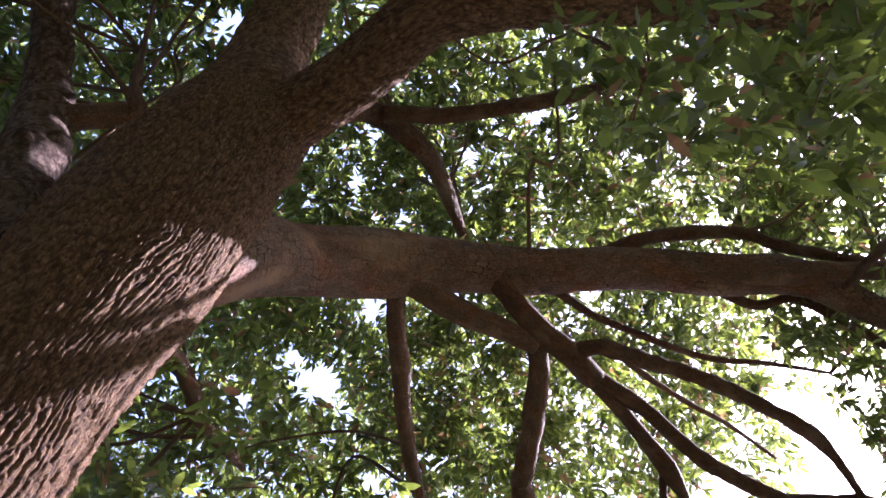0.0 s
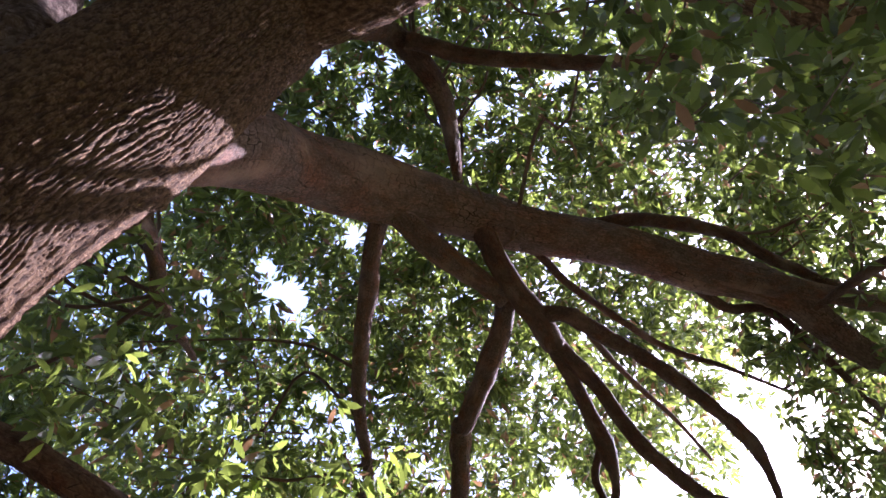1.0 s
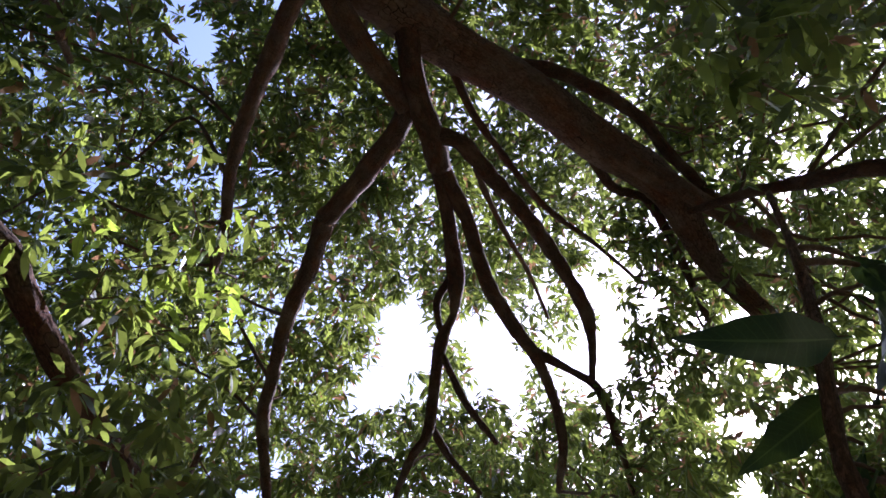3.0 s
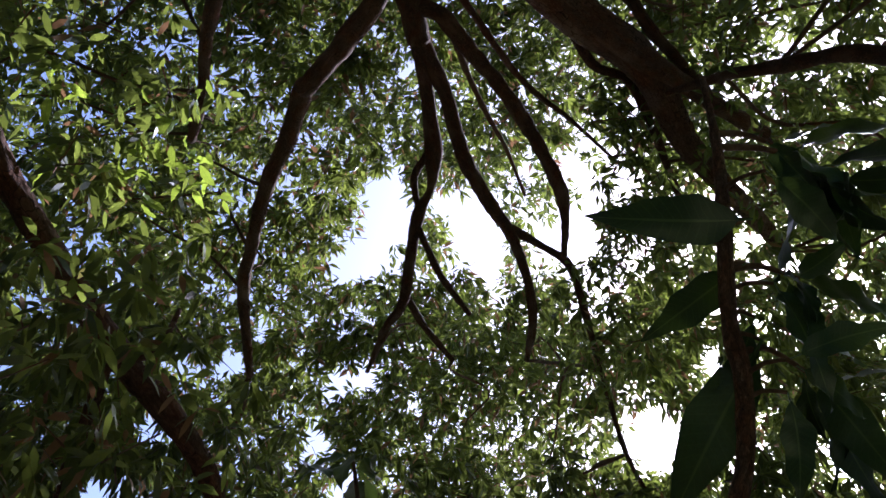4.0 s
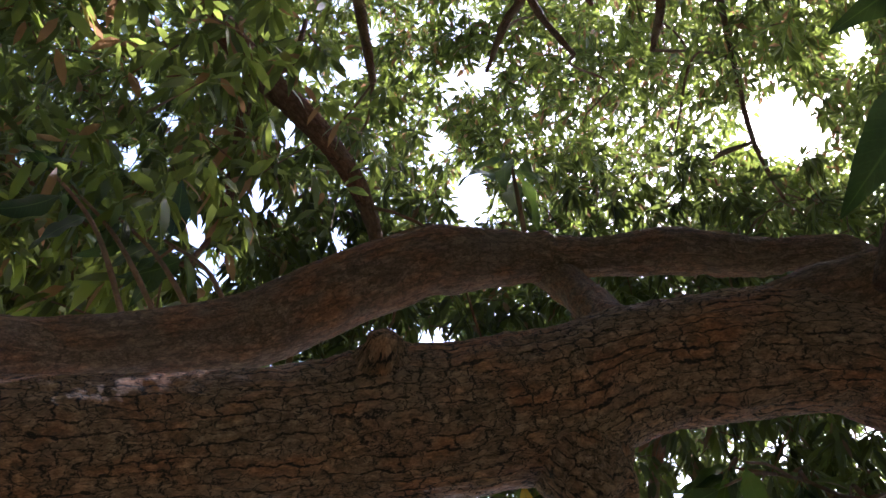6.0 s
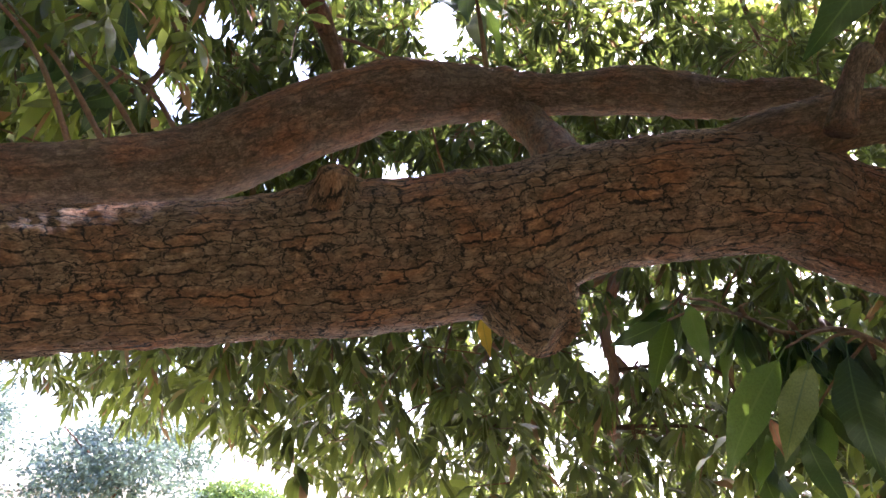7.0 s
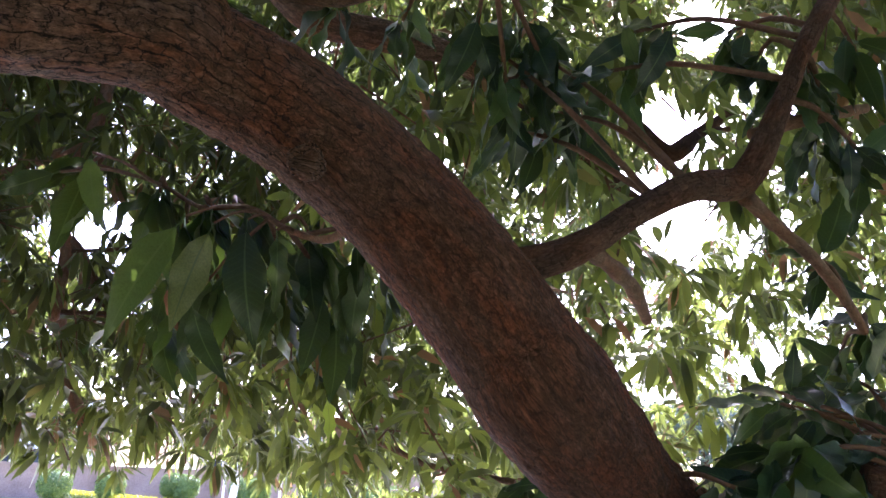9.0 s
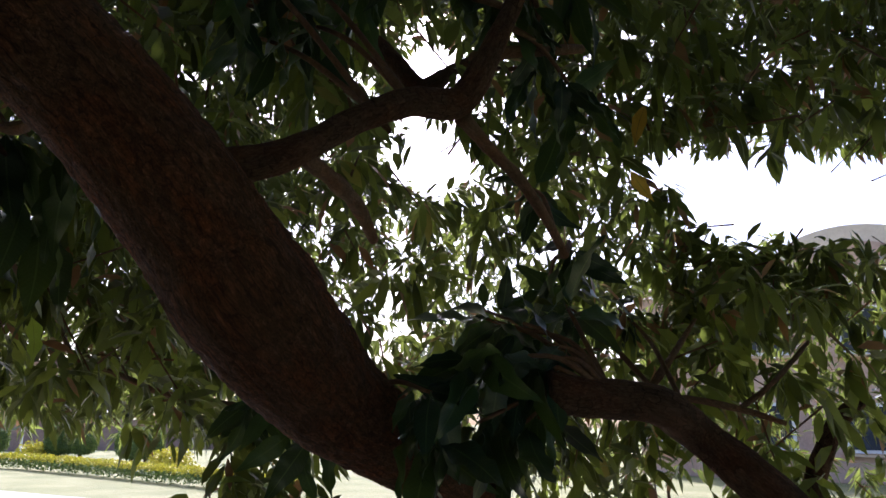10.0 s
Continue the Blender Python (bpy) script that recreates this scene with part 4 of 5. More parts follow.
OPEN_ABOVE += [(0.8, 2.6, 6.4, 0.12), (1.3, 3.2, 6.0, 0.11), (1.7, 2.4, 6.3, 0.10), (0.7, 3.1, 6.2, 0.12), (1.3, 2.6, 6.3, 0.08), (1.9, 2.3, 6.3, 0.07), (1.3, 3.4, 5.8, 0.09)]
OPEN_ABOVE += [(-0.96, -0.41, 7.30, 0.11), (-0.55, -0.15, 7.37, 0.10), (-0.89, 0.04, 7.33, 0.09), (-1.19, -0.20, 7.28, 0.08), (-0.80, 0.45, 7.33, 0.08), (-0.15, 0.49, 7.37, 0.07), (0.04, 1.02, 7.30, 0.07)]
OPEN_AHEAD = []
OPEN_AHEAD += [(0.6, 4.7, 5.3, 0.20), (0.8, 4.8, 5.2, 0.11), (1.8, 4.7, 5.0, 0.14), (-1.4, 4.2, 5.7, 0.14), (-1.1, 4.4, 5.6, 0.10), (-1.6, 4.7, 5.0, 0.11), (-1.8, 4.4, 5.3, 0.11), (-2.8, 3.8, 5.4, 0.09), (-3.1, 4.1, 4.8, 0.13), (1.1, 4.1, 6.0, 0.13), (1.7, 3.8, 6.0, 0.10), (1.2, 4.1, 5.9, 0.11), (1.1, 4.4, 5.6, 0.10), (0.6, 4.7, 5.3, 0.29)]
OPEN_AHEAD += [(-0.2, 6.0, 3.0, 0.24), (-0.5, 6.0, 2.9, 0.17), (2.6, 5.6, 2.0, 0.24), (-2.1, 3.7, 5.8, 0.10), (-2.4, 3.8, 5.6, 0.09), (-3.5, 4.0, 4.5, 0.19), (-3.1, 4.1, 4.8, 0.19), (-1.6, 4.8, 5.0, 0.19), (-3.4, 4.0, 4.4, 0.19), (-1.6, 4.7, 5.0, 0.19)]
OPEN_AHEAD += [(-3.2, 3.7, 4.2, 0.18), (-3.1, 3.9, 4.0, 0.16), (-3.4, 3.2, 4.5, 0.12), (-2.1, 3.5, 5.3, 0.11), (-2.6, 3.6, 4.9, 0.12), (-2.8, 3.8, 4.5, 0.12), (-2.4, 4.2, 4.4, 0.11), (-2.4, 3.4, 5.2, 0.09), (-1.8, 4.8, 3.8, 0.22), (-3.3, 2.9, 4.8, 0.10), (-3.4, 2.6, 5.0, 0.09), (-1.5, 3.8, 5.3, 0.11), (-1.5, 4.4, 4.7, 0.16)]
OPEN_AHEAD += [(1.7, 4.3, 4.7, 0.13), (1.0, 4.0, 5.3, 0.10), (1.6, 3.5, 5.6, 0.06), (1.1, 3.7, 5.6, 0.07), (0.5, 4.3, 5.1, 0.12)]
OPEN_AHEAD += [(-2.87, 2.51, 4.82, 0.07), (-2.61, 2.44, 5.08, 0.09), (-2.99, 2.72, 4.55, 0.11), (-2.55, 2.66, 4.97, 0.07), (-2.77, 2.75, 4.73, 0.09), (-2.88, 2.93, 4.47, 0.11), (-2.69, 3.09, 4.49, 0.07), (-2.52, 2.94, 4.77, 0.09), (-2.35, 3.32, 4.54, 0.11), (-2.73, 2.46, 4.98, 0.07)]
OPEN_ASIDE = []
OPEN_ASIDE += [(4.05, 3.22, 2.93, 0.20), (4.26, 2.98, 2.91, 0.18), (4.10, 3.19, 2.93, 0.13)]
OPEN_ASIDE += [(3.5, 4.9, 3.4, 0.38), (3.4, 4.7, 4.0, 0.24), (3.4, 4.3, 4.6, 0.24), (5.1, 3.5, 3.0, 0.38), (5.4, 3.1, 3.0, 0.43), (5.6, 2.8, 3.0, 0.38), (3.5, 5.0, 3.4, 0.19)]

EYE_CLEAR = np.array([0.05, 0.15, 1.5])
rng = np.random.RandomState(21)


dapple = random.Random(8)
SHAFTS = [(-1.25, 0.0, 3.0, 0.42), (-1.05, -0.05, 3.5, 0.36), (-0.95, -0.15, 3.95, 0.22), (-1.4, 0.1, 2.6, 0.42), (-1.25, -0.85, 4.6, 0.1), (-1.35, -0.7, 4.3, 0.08), (-1.2, -1.0, 4.92, 0.13), (-1.06, -0.9, 5.0, 0.1), (-1.3, -1.0, 4.75, 0.09)]
SHAFTS += [(-1.4, 1.35, 3.95, 0.2), (-1.2, 1.2, 4.3, 0.28), (-1.25, 1.25, 3.85, 0.3)]
SHAFTS += [(dapple.uniform(-1.7, -0.9), dapple.uniform(-0.25, 0.1), dapple.uniform(2.4, 4.2), dapple.uniform(0.08, 0.15)) for k in range(14)]
SHAFTS += [(dapple.uniform(-2.3, -0.8), dapple.uniform(0.9, 1.9), dapple.uniform(3.2, 4.4), dapple.uniform(0.08, 0.16)) for k in range(10)]


def sunny(tips):
    """Twig ends that leave free the shafts by which the sun comes in."""
    ok = np.ones(len(tips), bool)
    for x, y, z, r in SHAFTS:
        off = tips - (x, y, z)
        along = off @ np.array(SUN)
        ok &= (along < 0.2) | (np.linalg.norm(off - along[:, None] * np.array(SUN), axis=1) > r)
    return ok


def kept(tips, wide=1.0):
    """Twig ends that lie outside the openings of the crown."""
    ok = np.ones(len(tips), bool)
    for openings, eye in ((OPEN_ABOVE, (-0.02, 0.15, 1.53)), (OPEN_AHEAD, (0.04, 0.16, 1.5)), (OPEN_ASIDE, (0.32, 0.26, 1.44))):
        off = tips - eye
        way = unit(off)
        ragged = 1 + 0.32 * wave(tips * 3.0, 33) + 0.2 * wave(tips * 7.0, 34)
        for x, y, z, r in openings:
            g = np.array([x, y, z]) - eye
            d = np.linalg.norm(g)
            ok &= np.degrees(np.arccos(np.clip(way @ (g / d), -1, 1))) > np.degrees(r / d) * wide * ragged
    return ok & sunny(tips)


def crown_points(count, centre, radii, inner, zmin):
    v = unit(rng.normal(size=(count, 3)))
    v *= (rng.uniform(inner**3, 1, count) ** (1 / 3))[:, None]
    p = v * radii + centre
    p = p[p[:, 2] > zmin]
    az = np.degrees(np.arctan2(p[:, 0] - 0.05, p[:, 1] - 0.15))
    reach = np.interp(az, [-180, -60, 0, 20, 40, 105, 140, 180], [6.6, 6.4, 5.8, 5.3, 4.6, 4.6, 6.0, 6.6])
    reach += (6.3 - reach) * np.clip((p[:, 2] - 3.6) / 1.0, 0, 1) * (reach < 6.3)
    p = p[np.hypot(p[:, 0], p[:, 1]) < reach]
    p = p[rng.uniform(size=len(p)) < np.interp(p[:, 1], [-1.5, 0.5, 1.5], [0.85, 0.9, 1.0])]
    dens = 0.5 + 0.5 * wave(p * 1.1, 77) + 0.3 * wave(p * 2.4, 78)
    return p[rng.uniform(size=len(p)) < np.clip(0.55 + 0.75 * dens, 0.12, 1)]


def hem(p):
    """How low the skirt of leaves hangs, by the compass."""
    az = np.degrees(np.arctan2(p[:, 0] - 0.05, p[:, 1] - 0.15))
    return np.interp(az, [-180, -90, -48, -36, -24, -8, 30, 60, 100, 180], [1.6, 1.75, 2.15, 1.9, 1.62, 1.45, 1.42, 1.1, 1.2, 1.6]) + 0.16 * wave(p * 1.9, 40)


def skirt_points(count):
    az = rng.uniform(-180, 180, count)
    far = rng.uniform(0, 1, count) * np.interp(az, [-180, 20, 45, 105, 140, 180], [2.2, 2.2, 1.7, 1.7, 2.0, 2.2]) + np.interp(az, [-180, 20, 45, 105, 140, 180], [3.1, 3.1, 3.1, 3.1, 3.1, 3.1])
    z = 1.1 + rng.uniform(0, 1, count) ** 0.9 * 3.0
    p = np.stack([0.05 + np.sin(np.radians(az)) * far, 0.15 + np.cos(np.radians(az)) * far, z], 1)
    dens = 0.5 + 0.5 * wave(p * 1.3, 55)
    return p[(p[:, 2] > hem(p)) & (rng.uniform(size=count) < np.clip(0.42 + 0.8 * dens, 0.08, 1) * np.interp(az, [-180, -120, -60, -45, -15, 20, 40, 100, 120, 180], [0.8, 0.8, 1.1, 1.5, 1.4, 0.95, 0.55, 0.6, 0.8, 0.8]))]


def mass(centre, radius, count):
    v = unit(rng.normal(size=(count, 3))) * (rng.uniform(0, 1, count) ** 0.4)[:, None]
    return v * radius + centre


def clumped(centres, each, spread):
    """Whorls gathered in boughlets round the points given, broader than high."""
    own = np.repeat(np.arange(len(centres)), rng.randint(each[0], each[1] + 1, len(centres)))
    size = rng.uniform(0.55, 1.3, len(centres))[own]
    return centres[own] + rng.normal(size=(len(own), 3)) * np.array([1.0, 1.0, 0.62]) * (spread * size)[:, None]


HEART = np.array([-0.8, 0.6, 3.2])
dome = crown_points(12800, np.array([-0.4, 1.3, 2.2]), np.array([6.6, 7.0, 7.0]), 0.62, 2.6)
dome = np.vstack([clumped(dome, (7, 19), 0.18), crown_points(42000, np.array([-0.4, 1.3, 2.2]), np.array([6.6, 7.0, 7.0]), 0.62, 2.6)])
dome = dome[np.linalg.norm(dome - EYE_CLEAR, axis=1) > 3.6]
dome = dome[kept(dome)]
skirt = skirt_points(42000)
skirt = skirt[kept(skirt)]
MASSES = []
MASSES += [((-1.54, 1.19, 3.92), 0.7, 50), ((-1.36, 1.15, 3.72), 0.65, 46), ((-1.25, 1.41, 4.16), 0.4, 22), ((-1.67, 0.34, 4.27), 0.55, 30), ((-1.81, 0.23, 4.22), 0.5, 24), ((-1.70, 1.57, 3.02), 0.65, 60), ((-1.37, 1.42, 2.42), 0.35, 40), ((-1.77, 2.04, 3.68), 0.5, 60), ((0.43, 0.34, 3.85), 0.3, 16), ((0.72, 0.56, 3.61), 0.4, 26), ((0.84, 0.72, 3.63), 0.35, 20), ((0.83, 2.08, 2.35), 0.35, 26)]
MASSES += [((1.57, 2.25, 1.96), 0.4, 14), ((1.60, 1.81, 1.59), 0.35, 12), ((2.17, 1.89, 1.93), 0.45, 22), ((2.61, 1.62, 1.97), 0.35, 14), ((2.30, 1.46, 1.59), 0.35, 14), ((1.83, 1.59, 1.35), 0.3, 10), ((1.10, 2.10, 1.33), 0.25, 18), ((1.12, 1.90, 2.26), 0.4, 34), ((2.44, 1.45, 2.41), 0.4, 30), ((0.79, 2.90, 5.19), 0.6, 12), ((1.47, 2.08, 5.25), 0.5, 10), ((0.64, 2.61, 5.65), 0.5, 10)]
MASSES += [((0.73, 2.80, 4.43), 0.5, 12), ((0.97, 2.59, 5.30), 0.5, 10), ((-1.32, 1.67, 3.35), 0.3, 15), ((-1.21, 1.96, 3.24), 0.3, 18), ((-1.41, 1.42, 3.40), 0.3, 13), ((-1.40, 1.83, 3.25), 0.3, 13), ((1.45, 2.28, 5.09), 0.6, 14), ((1.18, 2.66, 5.00), 0.6, 12), ((1.21, 2.86, 4.51), 0.5, 12), ((0.68, 2.38, 1.85), 0.4, 40), ((0.93, 2.57, 1.69), 0.4, 40), ((1.80, 1.74, 2.41), 0.4, 40)]
MASSES += [((2.10, 1.63, 2.32), 0.4, 36), ((1.83, 2.08, 2.28), 0.35, 24), ((2.01, 1.65, 1.61), 0.35, 14)]
MASSES += [((-0.05, 1.89, 6.46), 0.42, 20), ((0.20, 1.99, 6.57), 0.42, 20), ((-0.01, 2.06, 6.15), 0.42, 20), ((0.26, 2.26, 6.27), 0.42, 20), ((0.11, 2.58, 6.51), 0.42, 20), ((0.43, 2.57, 6.50), 0.42, 20), ((0.28, 2.50, 5.77), 0.42, 20), ((0.53, 2.52, 5.82), 0.42, 20), ((0.39, 2.64, 5.60), 0.42, 20), ((0.14, 2.68, 6.00), 0.42, 20), ((-0.12, 1.62, 6.06), 0.42, 20), ((0.19, 1.63, 6.45), 0.42, 20), ((0.53, 2.15, 6.43), 0.42, 20), ((0.66, 2.32, 5.98), 0.42, 20)]
MASSES += [((0.06, 2.27, 5.88), 0.4, 17), ((0.17, 2.72, 6.37), 0.4, 17), ((0.33, 2.36, 5.80), 0.4, 17), ((0.47, 2.88, 6.31), 0.4, 17), ((0.18, 2.74, 5.92), 0.4, 17), ((0.52, 2.87, 5.95), 0.4, 17), ((0.32, 3.04, 6.05), 0.4, 17), ((0.54, 3.01, 5.75), 0.4, 17), ((0.04, 2.55, 5.81), 0.4, 17), ((0.55, 2.37, 5.74), 0.4, 17), ((0.65, 2.58, 5.49), 0.4, 17), ((0.17, 3.12, 5.98), 0.4, 17), ((0.47, 3.18, 5.55), 0.4, 17), ((-0.09, 2.63, 5.61), 0.4, 17), ((0.75, 3.30, 5.96), 0.4, 17)]
MASSES += [((0.24, 2.85, 6.31), 0.35, 11), ((0.35, 3.09, 6.26), 0.35, 11), ((0.39, 3.21, 6.05), 0.35, 11), ((0.11, 2.96, 5.84), 0.35, 11), ((0.28, 3.02, 5.41), 0.35, 11), ((-0.02, 2.53, 5.50), 0.35, 11), ((0.11, 3.10, 5.61), 0.35, 11), ((0.73, 2.74, 5.76), 0.35, 11)]
MASSES += [((0.42, 3.02, 5.58), 0.33, 9), ((0.61, 3.19, 5.30), 0.33, 9), ((0.38, 3.36, 5.18), 0.33, 9), ((0.64, 3.43, 4.95), 0.33, 9), ((0.92, 3.23, 5.07), 0.33, 9), ((0.43, 3.57, 4.84), 0.33, 9), ((0.81, 3.52, 4.68), 0.33, 9), ((0.15, 3.19, 5.47), 0.33, 9), ((0.18, 3.53, 5.05), 0.33, 9), ((1.09, 3.04, 5.31), 0.33, 9)]
MASSES += [((0.23, 2.54, 6.14), 0.36, 10), ((0.23, 2.70, 5.81), 0.36, 10), ((0.28, 2.96, 5.76), 0.36, 10), ((0.02, 2.90, 5.93), 0.36, 10), ((0.23, 2.32, 6.25), 0.36, 10), ((0.77, 2.20, 5.90), 0.36, 10), ((0.85, 2.44, 5.75), 0.36, 10), ((0.68, 1.77, 6.38), 0.36, 10), ((0.96, 1.73, 6.24), 0.36, 10), ((1.07, 1.98, 6.00), 0.36, 10), ((1.14, 2.19, 5.78), 0.36, 10), ((1.34, 1.83, 5.99), 0.36, 10), ((0.72, 2.17, 6.00), 0.36, 10)]
MASSES += [((1.04, 0.75, 5.09), 0.36, 18), ((1.08, 0.96, 4.82), 0.36, 18), ((1.15, 1.24, 4.81), 0.36, 18), ((1.25, 0.81, 4.68), 0.36, 18), ((1.00, 1.23, 5.20), 0.36, 18), ((1.06, 1.47, 5.10), 0.36, 18)]
MASSES += [((2.54, 1.89, 2.00), 0.26, 16), ((2.64, 1.77, 1.95), 0.26, 18), ((2.72, 1.67, 1.89), 0.22, 14), ((2.51, 1.99, 1.83), 0.26, 9), ((2.63, 1.83, 1.79), 0.25, 9), ((2.31, 1.95, 1.62), 0.20, 5), ((2.44, 1.79, 1.60), 0.20, 5), ((2.08, 1.91, 1.31), 0.22, 6), ((2.11, 1.73, 1.29), 0.22, 5), ((2.29, 1.66, 1.29), 0.20, 3), ((2.53, 1.67, 1.35), 0.20, 3), ((2.08, 2.05, 1.37), 0.20, 4), ((2.54, 1.85, 2.13), 0.14, 7)]

inner = np.vstack([mass(np.array(c), r, round(1.5 * n)) for c, r, n in MASSES])
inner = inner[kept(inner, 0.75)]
# small clumps that part the openings overhead
PARTING = [(-0.45, 3.40, 5.66), (-0.20, 3.34, 5.60), (-0.06, 3.48, 5.49), (-0.36, 3.51, 5.45), (-0.59, 3.50, 5.56), (0.04, 2.99, 5.98), (-0.04, 2.76, 6.11), (0.34, 2.79, 5.97), (0.17, 2.68, 6.04), (0.38, 3.04, 5.81), (-1.02, 3.33, 5.61), (-0.77, 3.46, 5.56)]
parting = np.vstack([mass(np.array(c), 0.2, 19) for c in PARTING])
inner = np.vstack([inner, parting[sunny(parting)]])


def clear_of(tips, key):
    """Twig ends that do not hang between the walk and a bough, but for a stretch of its middle."""
    ok = np.ones(len(tips), bool)
    off = tips - EYE_CLEAR
    far = np.linalg.norm(off, axis=1)
    for p in spline(BOUGHS[key], 0.06)[0]:
        if 1.38 < p[1] < 1.78:
            continue
        g = p[:3] - EYE_CLEAR
        d = np.linalg.norm(g)
        ok &= (far > d) | (np.arccos(np.clip(off @ g / (far * d), -1, 1)) > (p[3] + 0.03) / d)
    return ok


inner, skirt = inner[clear_of(inner, "L")], skirt[clear_of(skirt, "L")]


def foliage(name, tips, per, length, hang, label, slim=(0.27, 0.39), mat=LEAF):
    out = unit(tips - HEART + np.array([0, 0, 0.8]))
    ways = unit(out + 0.7 * rng.normal(size=tips.shape) + np.array([0, 0, -0.25]))
    far = (np.linalg.norm(tips - EYE_CLEAR, axis=1) > 3.7) | (tips[:, 1] < -1.2)
    verts, faces = clumps_to_leaves(rng, tips[~far], ways[~far], per, length, 0.85, hang, False, slim)
    more, rest = clumps_to_leaves(rng, tips[far], ways[far], per, length, 0.85, hang, True, slim)
    faces += (np.array(rest) + len(verts)).tolist() if len(more) else []
    verts = np.vstack([verts, more])
    ob = link_mesh(name, verts, faces, mat, tree, label, smooth=False)
    tagged(ob, kind="stuff")
    # the thin twig behind some of the whorls
    tips, ways = tips[::4], ways[::4]
    n = len(tips)
    run = rng.uniform(0.08, 0.2, n)
    root = tips - ways * run[:, None] + np.array([0, 0, -0.12]) * run[:, None] + 0.06 * rng.normal(size=(n, 3))
    a = unit(np.cross(ways, rng.normal(size=(n, 3))))
    b = np.cross(ways, a)
    v = np.empty((n, 6, 3))
    for k, (c, r) in enumerate(((root, 0.004), (tips, 0.0022))):
        for q in range(3):
            v[:, 3 * k + q] = c + (a * math.cos(2.0944 * q) + b * math.sin(2.0944 * q)) * r
    base = np.arange(n)[:, None] * 6
    fs = np.concatenate([base + [q, (q + 1) % 3, 3 + (q + 1) % 3, 3 + q] for q in range(3)])
    tw = link_mesh("brushwood", v.reshape(-1, 3), fs, BARK_TWIG, tree, "thin brown twigs", smooth=False, attributes=[("bark_co", (v * 20).reshape(-1, 3))])
    tagged(tw, kind="stuff")


foliage("crown", dome, (7, 11), (0.068, 0.122), 0.35, "dense dark-green crown lit through from above")
aside = (skirt[:, 0] - 0.05) > 0.5 * (skirt[:, 1] - 0.15)
foliage("leaf_skirt", skirt[~aside], (9, 14), (0.062, 0.118), 0.62, "drooping curtain of olive-green leaves", (0.24, 0.35), LEAF_LOW)
foliage("leaf_curtain", skirt[aside], (11, 16), (0.045, 0.088), 0.4, "open screen of small dark leaves", mat=LEAF_LOW)
foliage("inner_foliage", inner, (8, 13), (0.052, 0.1), 0.5, "bright yellow-green leaves inside the crown")

# long thin branches that carry the twigs
ends = np.array([p[:3] for key, pts in BOUGHS.items() for p in pts[len(pts) // 2:] if p[3] < 0.07 and p[2] > 2.0])
vs, fs, bs, count, used = [], [], [], 0, {}
for tip in np.vstack([dome[:: max(1, len(dome) // 800)], skirt[:: max(1, len(skirt) // 90)]]):
    d = np.linalg.norm(ends - tip, axis=1) + rng.uniform(0, 0.8, len(ends))
    at = int(np.argmin(d + np.array([0.5 * used.get(k, 0) for k in range(len(ends))])))
    root = ends[at]
    span = np.linalg.norm(tip - root)
    if not 0.4 < span < 2.2 or np.linalg.norm(0.5 * (tip + root) - EYE_CLEAR) < 2.6:
        continue
    sag = 0.12 * span
    pts = [(*(root + (tip - root) * u + sag * math.sin(math.pi * u) * np.array([0, 0, 1.0 if tip[2] > 3.5 else 0.3]) + 0.05 * span * rng.normal(size=3) * (0 < u < 1)), 0.005 + 0.006 * span * (1 - u) * 0.6) for u in (0, 0.25, 0.5, 0.75, 1)]
    way_points = np.vstack([np.linspace(p[:3], q[:3], 5) for p, q in zip(pts, pts[1:])])
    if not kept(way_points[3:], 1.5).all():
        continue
    used[at] = used.get(at, 0) + 1
    v, f, b = tube(pts, 0.12, 5, 5, 0.1)
    vs.append(v), bs.append(b[0][1])
    fs += [tuple(int(i) + count for i in face) for face in f]
    count += len(v)
tagged(link_mesh("fine_brushwood", np.vstack(vs), fs, BARK_TWIG, tree, "slender brown branchlets", attributes=[("bark_co", np.vstack(bs))]), kind="stuff")


# ---------------------------------------------------------------- single leaves close by
def leaf_mesh(seed, mat):
    """A long pointed leaf with a folded midrib, wavy margins and a bent tip, on a short stalk; one unit long."""
    r = random.Random(seed)
    rows, verts, faces, co = 13, [], [], []
    fold, sag, wav, curl = r.uniform(0.1, 0.32), r.uniform(0.1, 0.4), r.uniform(0.016, 0.045), r.uniform(-0.16, 0.16)
    for k in range(rows):
        u = k / (rows - 1)
        w = 0.155 * math.sin(math.pi * min(1, u**0.78)) ** 1.1 + 0.004
        w *= 1 + 0.07 * math.sin(19 * u + seed)
        z = -sag * u * u
        for side in (-1, 0, 1):
            verts.append((0.1 + 0.9 * u, side * w + curl * u * u, z + (fold * w if side else 0) + (wav * math.sin(17 * u + 1.5 * side + seed) if side else 0)))
            co.append((u, side * 0.9, 0))
    for k in range(rows - 1):
        for c in (0, 1):
            i = 3 * k + c
            faces.append((i, i + 3, i + 4, i + 1))
    n = len(verts)
    for x, z in ((0.0, 0.015), (0.12, 0.0)):
        for a in range(3):
            verts.append((x, 0.009 * math.cos(2.1 * a), z + 0.009 * math.sin(2.1 * a)))
            co.append((0.0, 0.0, 0))
    for a in range(3):
        b = (a + 1) % 3
        faces.append((n + a, n + b, n + 3 + b, n + 3 + a))
    me = bpy.data.meshes.new("leaf")
    me.from_pydata(verts, [], faces)
    me.attributes.new("leaf_co", "FLOAT_VECTOR", "POINT").data.foreach_set("vector", np.array(co, np.float32).ravel())
    me.polygons.foreach_set("use_smooth", [True] * len(faces))
    me.materials.append(mat)
    return me


